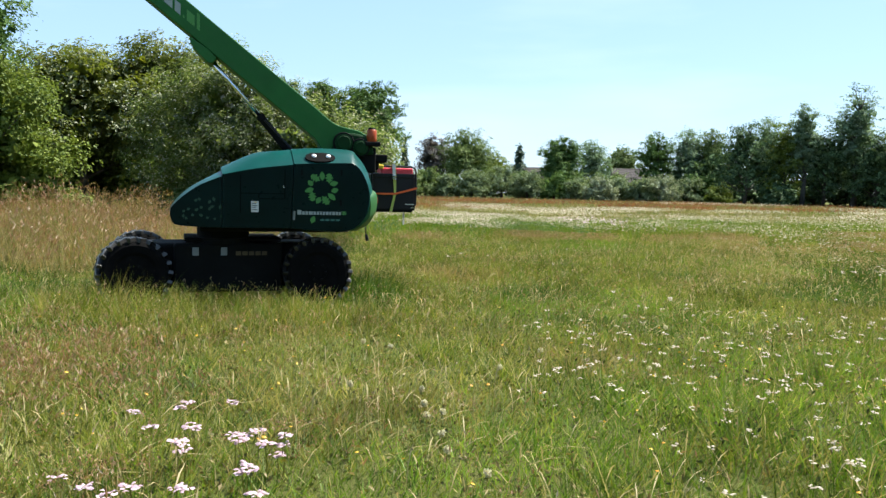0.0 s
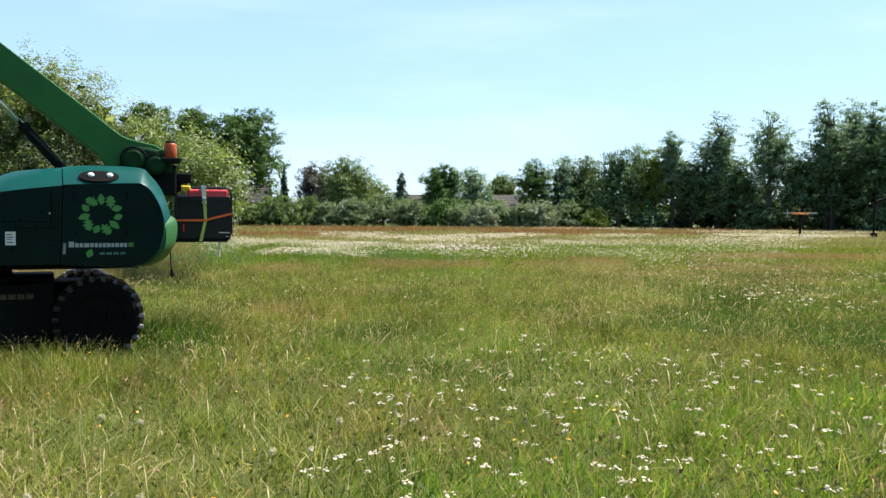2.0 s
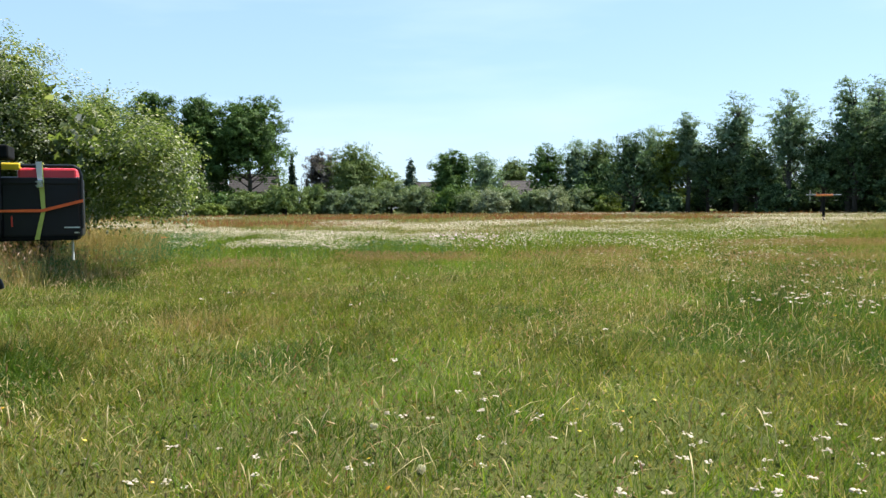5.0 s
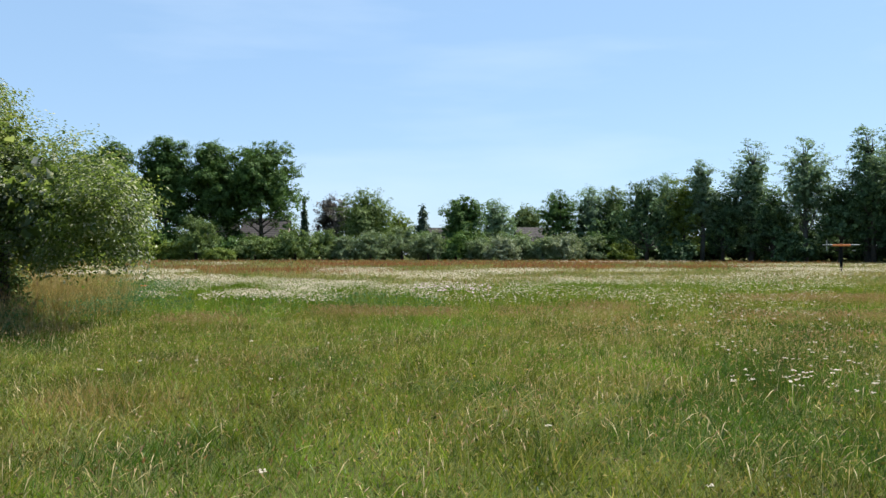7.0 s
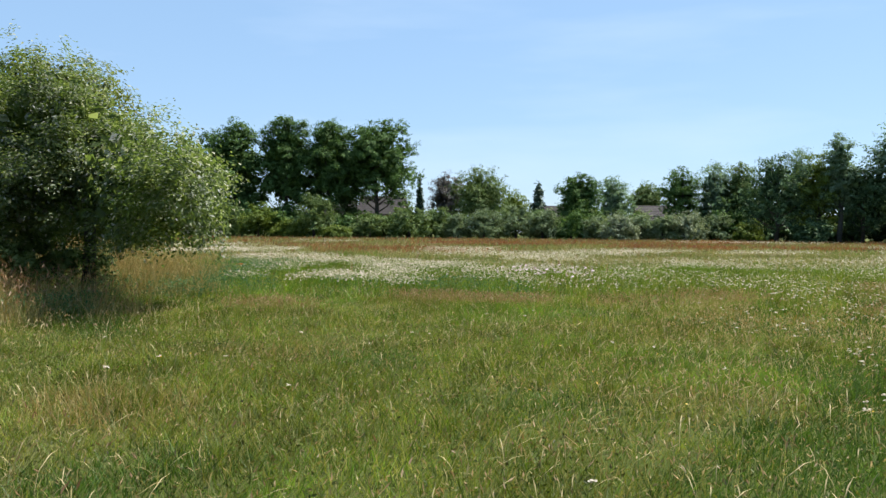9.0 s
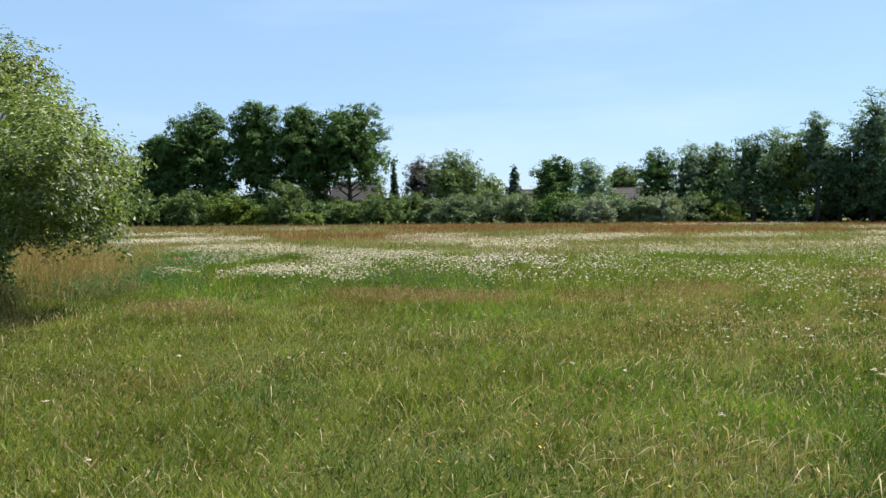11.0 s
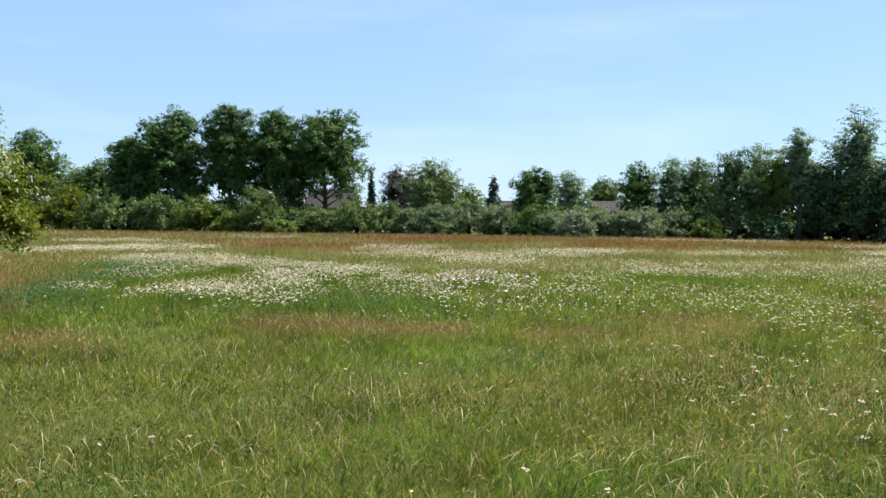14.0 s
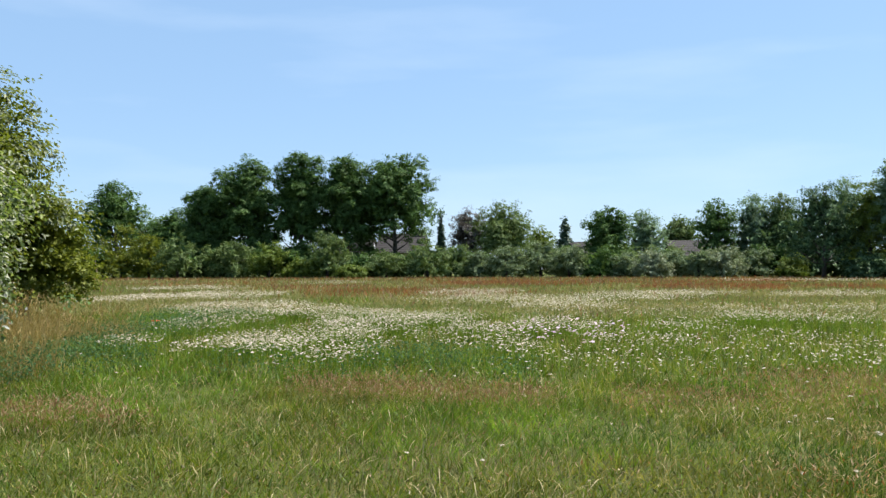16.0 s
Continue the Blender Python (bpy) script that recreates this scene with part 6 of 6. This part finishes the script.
up("post_cover", boxed((-1.02, 0.60, 1.74), (-0.84, 0.92, 1.85), 0.03), "black")
up("beacon_base", boxed((-1.06, 0.40, 2.045), (-0.86, 0.60, 2.10), 0.01), "black")
bm = lathe([(-0.08, 0.062), (-0.07, 0.066), (0.065, 0.064), (0.082, 0.05)], 20)
bmesh.ops.rotate(bm, verts=bm.verts, cent=(0, 0, 0), matrix=Matrix.Rotation(radians(90), 3, "X"))
bmesh.ops.translate(bm, verts=bm.verts, vec=(-0.962, 0.50, 2.182))
beacon = up("beacon", bm, "amber", "orange warning beacon", smooth=True)
up("cap", tube(bmesh.new(), [(-0.962, 0.50, 2.262), (-0.962, 0.50, 2.282)], [0.056, 0.048], 16), "black", "", beacon)
# lift cylinder
up("cylinder_barrel", tube(bmesh.new(), [(-1.96, 0.60, 1.87), (-2.36, 0.60, 2.35), (-2.362, 0.60, 2.352), (-2.40, 0.60, 2.398)], [0.05, 0.05, 0.056, 0.056], 20), "black", "black hydraulic barrel", smooth=False)
up("cylinder_rod", tube(bmesh.new(), [(-2.39, 0.60, 2.385), (-3.0, 0.60, 3.072)], [0.024, 0.024], 16), "chrome", "bright chrome piston rod", smooth=True)
up("hydraulic_hose", tube(bmesh.new(), [(-1.92, 0.50, 1.90), (-2.12, 0.50, 2.11), (-2.33, 0.53, 2.33)], [0.012, 0.012, 0.012], 8), "plastic")
# strapped case at the tail
BX0, BX1, BY, BZ0, BZ1 = -0.885, -0.255, 1.02, 1.192, 1.805
case = up("case", boxed((BX0, BY, BZ0), (BX1, BY + 0.42, BZ1 - 0.09), 0.03), "plastic", "black plastic case strapped to the tail")
up("lid", boxed((BX0 + 0.14, BY + 0.012, BZ1 - 0.13), (BX1 - 0.035, BY + 0.40, BZ1 - 0.018), 0.02), "red", "glossy red lid of the case", case)
bm = tube(bmesh.new(), [(BX0 + 0.01, BY - 0.008, BZ0 + 0.1), (BX0 + 0.01, BY - 0.008, BZ1 - 0.05), (BX0 + 0.05, BY - 0.008, BZ1), (BX1 - 0.06, BY - 0.008, BZ1), (BX1 - 0.015, BY - 0.008, BZ1 - 0.025), (BX1, BY - 0.008, BZ1 - 0.08), (BX1, BY - 0.008, BZ0 + 0.09), (BX1 - 0.03, BY - 0.008, BZ0 + 0.05)], [0.013] * 8, 8)
up("rail", bm, "plastic", "black guard rail round the case", case)
up("rim_band", boxed((BX0 + 0.02, BY - 0.012, BZ1 - 0.155), (BX1 - 0.02, BY + 0.02, BZ1 - 0.10), 0.006), "plastic", "", case)
up("base_tray", boxed((BX0 - 0.05, BY - 0.004, BZ0 - 0.02), (BX1 - 0.04, BY + 0.44, BZ0 + 0.02), 0.008), "black", "", case)
up("support_arm", boxed((-1.10, BY - 0.12, 1.20), (BX0 + 0.02, BY + 0.3, 1.36), 0.01), "black")
up("vertical_strap", prism([(-0.625, BZ0 - 0.01), (-0.588, BZ0 - 0.01), (-0.535, 1.43), (-0.545, BZ1 + 0.028), (-0.592, BZ1 + 0.028), (-0.566, 1.43)], BY - 0.03, BY - 0.022), "strap", "yellow-green ratchet strap", case)
up("strap_end", prism([(-0.588, 1.66), (-0.55, 1.66), (-0.552, BZ1 + 0.032), (-0.598, BZ1 + 0.032)], BY - 0.038, BY - 0.031), "notice", "", case)
up("strap_top", boxed((-0.592, BY - 0.03, BZ1 + 0.012), (-0.548, BY + 0.40, BZ1 + 0.022)), "strap", "", case)
bm = boxed((-0.592, BY - 0.06, 1.615), (-0.546, BY - 0.036, 1.69), 0.008)
box(bm, (-0.602, BY - 0.066, 1.63), (-0.536, BY - 0.05, 1.64))
box(bm, (-0.602, BY - 0.066, 1.663), (-0.536, BY - 0.05, 1.673))
up("buckle", bm, "chrome", "steel ratchet buckle", case)
up("cross_strap", prism([(BX0 + 0.01, 1.415), (BX0 + 0.01, 1.436), (-0.56, 1.44), (BX1 + 0.012, 1.523), (BX1 + 0.012, 1.497), (-0.56, 1.414)], BY - 0.046, BY - 0.040), "orange", "orange tension strap", case)
up("handle", boxed((BX0 + 0.0, BY - 0.035, BZ1 - 0.035), (BX0 + 0.17, BY + 0.06, BZ1 + 0.022), 0.014), "yellowpaint", "yellow grip on the case", case)
up("zip_pull", boxed((BX0 + 0.085, BY - 0.012, BZ0 + 0.10), (BX0 + 0.097, BY + 0.002, BZ0 + 0.19), 0.003), "redpaint", "small red pull tag", case)
for z, x0 in ((BZ0 + 0.085, -0.40), (BZ0 + 0.04, -0.32)):
    up("print_bar", boxed((x0, BY - 0.004, z), (-0.275, BY + 0.01, z + 0.011)), "notice", "", case)
up("drain_stub", tube(bmesh.new(), [(-0.36, 1.35, BZ0 - 0.01), (-0.36, 1.35, 0.985)], [0.011, 0.011], 8), "notice", "short white pipe below the case")
up("cable", tube(bmesh.new(), [(-0.93, 1.12, 1.22), (-0.935, 1.14, 1.08), (-0.93, 1.15, 0.93), (-0.925, 1.15, 0.84)], [0.009, 0.008, 0.008, 0.008], 8), "plastic", "hanging black cable")
up("plug", tube(bmesh.new(), [(-0.925, 1.15, 0.85), (-0.915, 1.15, 0.80), (-0.905, 1.15, 0.765)], [0.016, 0.026, 0.022], 10), "plastic", "black plug at the cable's end")


# ---- playground at the wood edge ----
def beam_post(x, y):
    z0 = float(ground_z(x, y))
    ob = thing("swing_beam", "dark post carrying a long grey and orange beam", "play equipment", (x, y, z0))
    part("post", tube(bmesh.new(), [(0, 0, -0.1), (0, 0, 2.0)], [0.11, 0.10], 12), "black", ob, "dark post")
    part("base", boxed((-0.16, -0.16, -0.05), (0.16, 0.16, 0.12), 0.03), "black", ob)
    part("beam", boxed((-1.4, -0.10, 2.02), (1.4, 0.10, 2.11), 0.03), "greysticker", ob, "grey metal beam")
    part("middle_panel", boxed((-0.68, -0.12, 1.97), (0.68, 0.12, 2.125), 0.02), "orangepaint", ob, "orange middle section")
    part("end_handle", boxed((-1.13, -0.03, 1.65), (-1.09, 0.03, 2.42), 0.01), "concrete", ob)
    part("hanging_grip", boxed((0.86, -0.05, 1.62), (1.12, 0.05, 1.68), 0.02), "concrete", ob)


def basketball_hoop(x, y):
    z0 = float(ground_z(x, y))
    ob = thing("basketball_hoop", "basketball hoop with white backboard and red square", "basketball hoop", (x, y, z0))
    part("pole", tube(bmesh.new(), [(0, 0, -0.1), (0, 0, 2.7), (0.15, 0, 3.05), (1.2, 0, 3.45)], [0.08, 0.075, 0.07, 0.05], 10), "black", ob, "dark bent pole")
    part("foot", boxed((-0.2, -0.2, -0.05), (0.2, 0.2, 0.45), 0.03), "black", ob)
    board = part("backboard", boxed((1.2, -0.55, 2.75), (2.15, -0.51, 3.85), 0.01), "notice", ob, "white backboard")
    part("square", prism([(1.54, 2.98), (1.82, 2.98), (1.78, 3.42), (1.56, 3.42)], -0.558, -0.552), "redpaint", board, "red target square")
    bm = tube(bmesh.new(), [(1.7 + 0.23 * math.cos(a), -0.82 + 0.23 * math.sin(a), 2.98) for a in np.linspace(0, 2 * math.pi, 20)], [0.012] * 20, 6)
    part("rim", bm, "orangepaint", ob, "orange ring")
    part("arm", tube(bmesh.new(), [(1.2, 0, 3.45), (1.5, -0.5, 3.3)], [0.05, 0.05], 8), "black", ob)


def skate_ramp(x, y):
    z0 = float(ground_z(x, y))
    ob = thing("skate_ramp", "low grey skate ramp with a curved top", "ramp", (x, y, z0))
    part("ramp_body", prism([(0, 0), (0, 0.78), (0.9, 0.80), (1.3, 0.66), (1.9, 0.40), (3.0, 0.12), (3.6, 0.0)], -1.2, 1.2, 0.02), "black", ob, "dark sides")
    bm = bmesh.new()
    line = [(0.86, 0.815), (1.3, 0.675), (1.9, 0.415), (3.0, 0.135), (3.55, 0.02)]
    for (a, b), (c, d) in zip(line, line[1:]):
        v = [bm.verts.new(p) for p in ((a, -1.22, b), (c, -1.22, d), (c, 1.22, d), (a, 1.22, b), (a, -1.22, b + 0.03), (c, -1.22, d + 0.03), (c, 1.22, d + 0.03), (a, 1.22, b + 0.03))]
        for f in ((0, 3, 2, 1), (4, 5, 6, 7), (0, 1, 5, 4), (1, 2, 6, 5), (2, 3, 7, 6), (3, 0, 4, 7)):
            bm.faces.new([v[i] for i in f])
    part("riding_surface", bm, "concrete", ob, "pale riding surface")


beam_post(35.8, 68.0)
basketball_hoop(42.45, 68.5)
skate_ramp(45.0, 68.5)


# ---- houses beyond the hedge ----
def house(x, y, ridge, length, depth, wall_mat, label, chimney=None):
    """A gabled house, ridge along x."""
    z0 = float(ground_z(x, y))
    h, eave = ridge - z0, (ridge - z0) * 0.56
    ob = thing("house", label, "house", (x, y, z0), "houses behind the hedge")
    L, D = length / 2, depth / 2
    bm = bmesh.new()
    ends = []
    for s in (-L, L):
        ends.append([bm.verts.new((s, a, b)) for a, b in ((-D, 0), (D, 0), (D, eave), (0, h - 0.2), (-D, eave))])
    bm.faces.new(ends[0]), bm.faces.new(ends[1][::-1])
    for k in range(5):
        bm.faces.new((ends[0][k], ends[1][k], ends[1][(k + 1) % 5], ends[0][(k + 1) % 5]))
    bmesh.ops.recalc_face_normals(bm, faces=bm.faces)
    part("wall", bm, wall_mat, ob)
    bm = bmesh.new()
    for s in (-1, 1):
        pts = [(s * (D + 0.4), eave - 0.25), (0, h), (0, h - 0.16), (s * (D + 0.4), eave - 0.41)]
        a = [bm.verts.new((-L - 0.4, p, q)) for p, q in pts]
        b = [bm.verts.new((L + 0.4, p, q)) for p, q in pts]
        bm.faces.new(a), bm.faces.new(b[::-1])
        for k in range(4):
            bm.faces.new((a[k], b[k], b[(k + 1) % 4], a[(k + 1) % 4]))
    bmesh.ops.recalc_face_normals(bm, faces=bm.faces)
    roof = part("roof", bm, "roof", ob, "brown tiled roof")
    bm = bmesh.new()
    for k in range(9):
        f = (k + 0.5) / 9
        yy, zz = -(D + 0.4) * (1 - f), (eave - 0.25) * (1 - f) + h * f
        box(bm, (-L - 0.4, yy - 0.03, zz - 0.02), (L + 0.4, yy + 0.03, zz + 0.03))
    part("tile_courses", bm, "roof", roof)
    if chimney is not None:
        part("chimney", boxed((chimney - 0.45, -0.4, h - 0.9), (chimney + 0.45, 0.4, h + 0.7), 0.02), "brick", roof, "brick chimney")
    for s in (-0.55, 0.05, 0.6):
        w = part("window", boxed((s * L - 0.6, -D - 0.06, eave * 0.35), (s * L + 0.6, -D + 0.05, eave * 0.8), 0.01), "white_wall", ob, "white window frame")
        part("pane", boxed((s * L - 0.5, -D - 0.075, eave * 0.38), (s * L + 0.5, -D - 0.05, eave * 0.77)), "glass", w)


house(-23.6, 171, 8.8, 8.6, 8, "brick", "brick house with a brown tiled roof behind the oaks", 3.4)
house(-34.5, 176, 8.2, 8.0, 8, "white_wall", "white house half hidden behind the oaks")
house(28.2, 160, 6.7, 6.4, 8, "brick", "low house with a dark tiled roof behind the hedge")
house(11.0, 172, 7.0, 7.0, 7, "brick", "house with a brown roof behind the round tree")


def stake_tree(x, y):
    z0 = float(ground_z(x, y))
    ob = thing("sapling", "thin bare brown sapling at the hedge corner", "sapling", (x, y, z0))
    bm = tube(bmesh.new(), [(0, 0, -0.1), (0.03, 0, 1.0), (-0.04, 0, 1.9), (-0.16, 0, 2.5)], [0.09, 0.075, 0.06, 0.03], 8)
    tube(bm, [(-0.02, 0, 1.5), (0.22, 0.1, 2.1)], [0.04, 0.015], 6)
    part("trunk", bm, "wood", ob)


stake_tree(-45.3, 101.0)
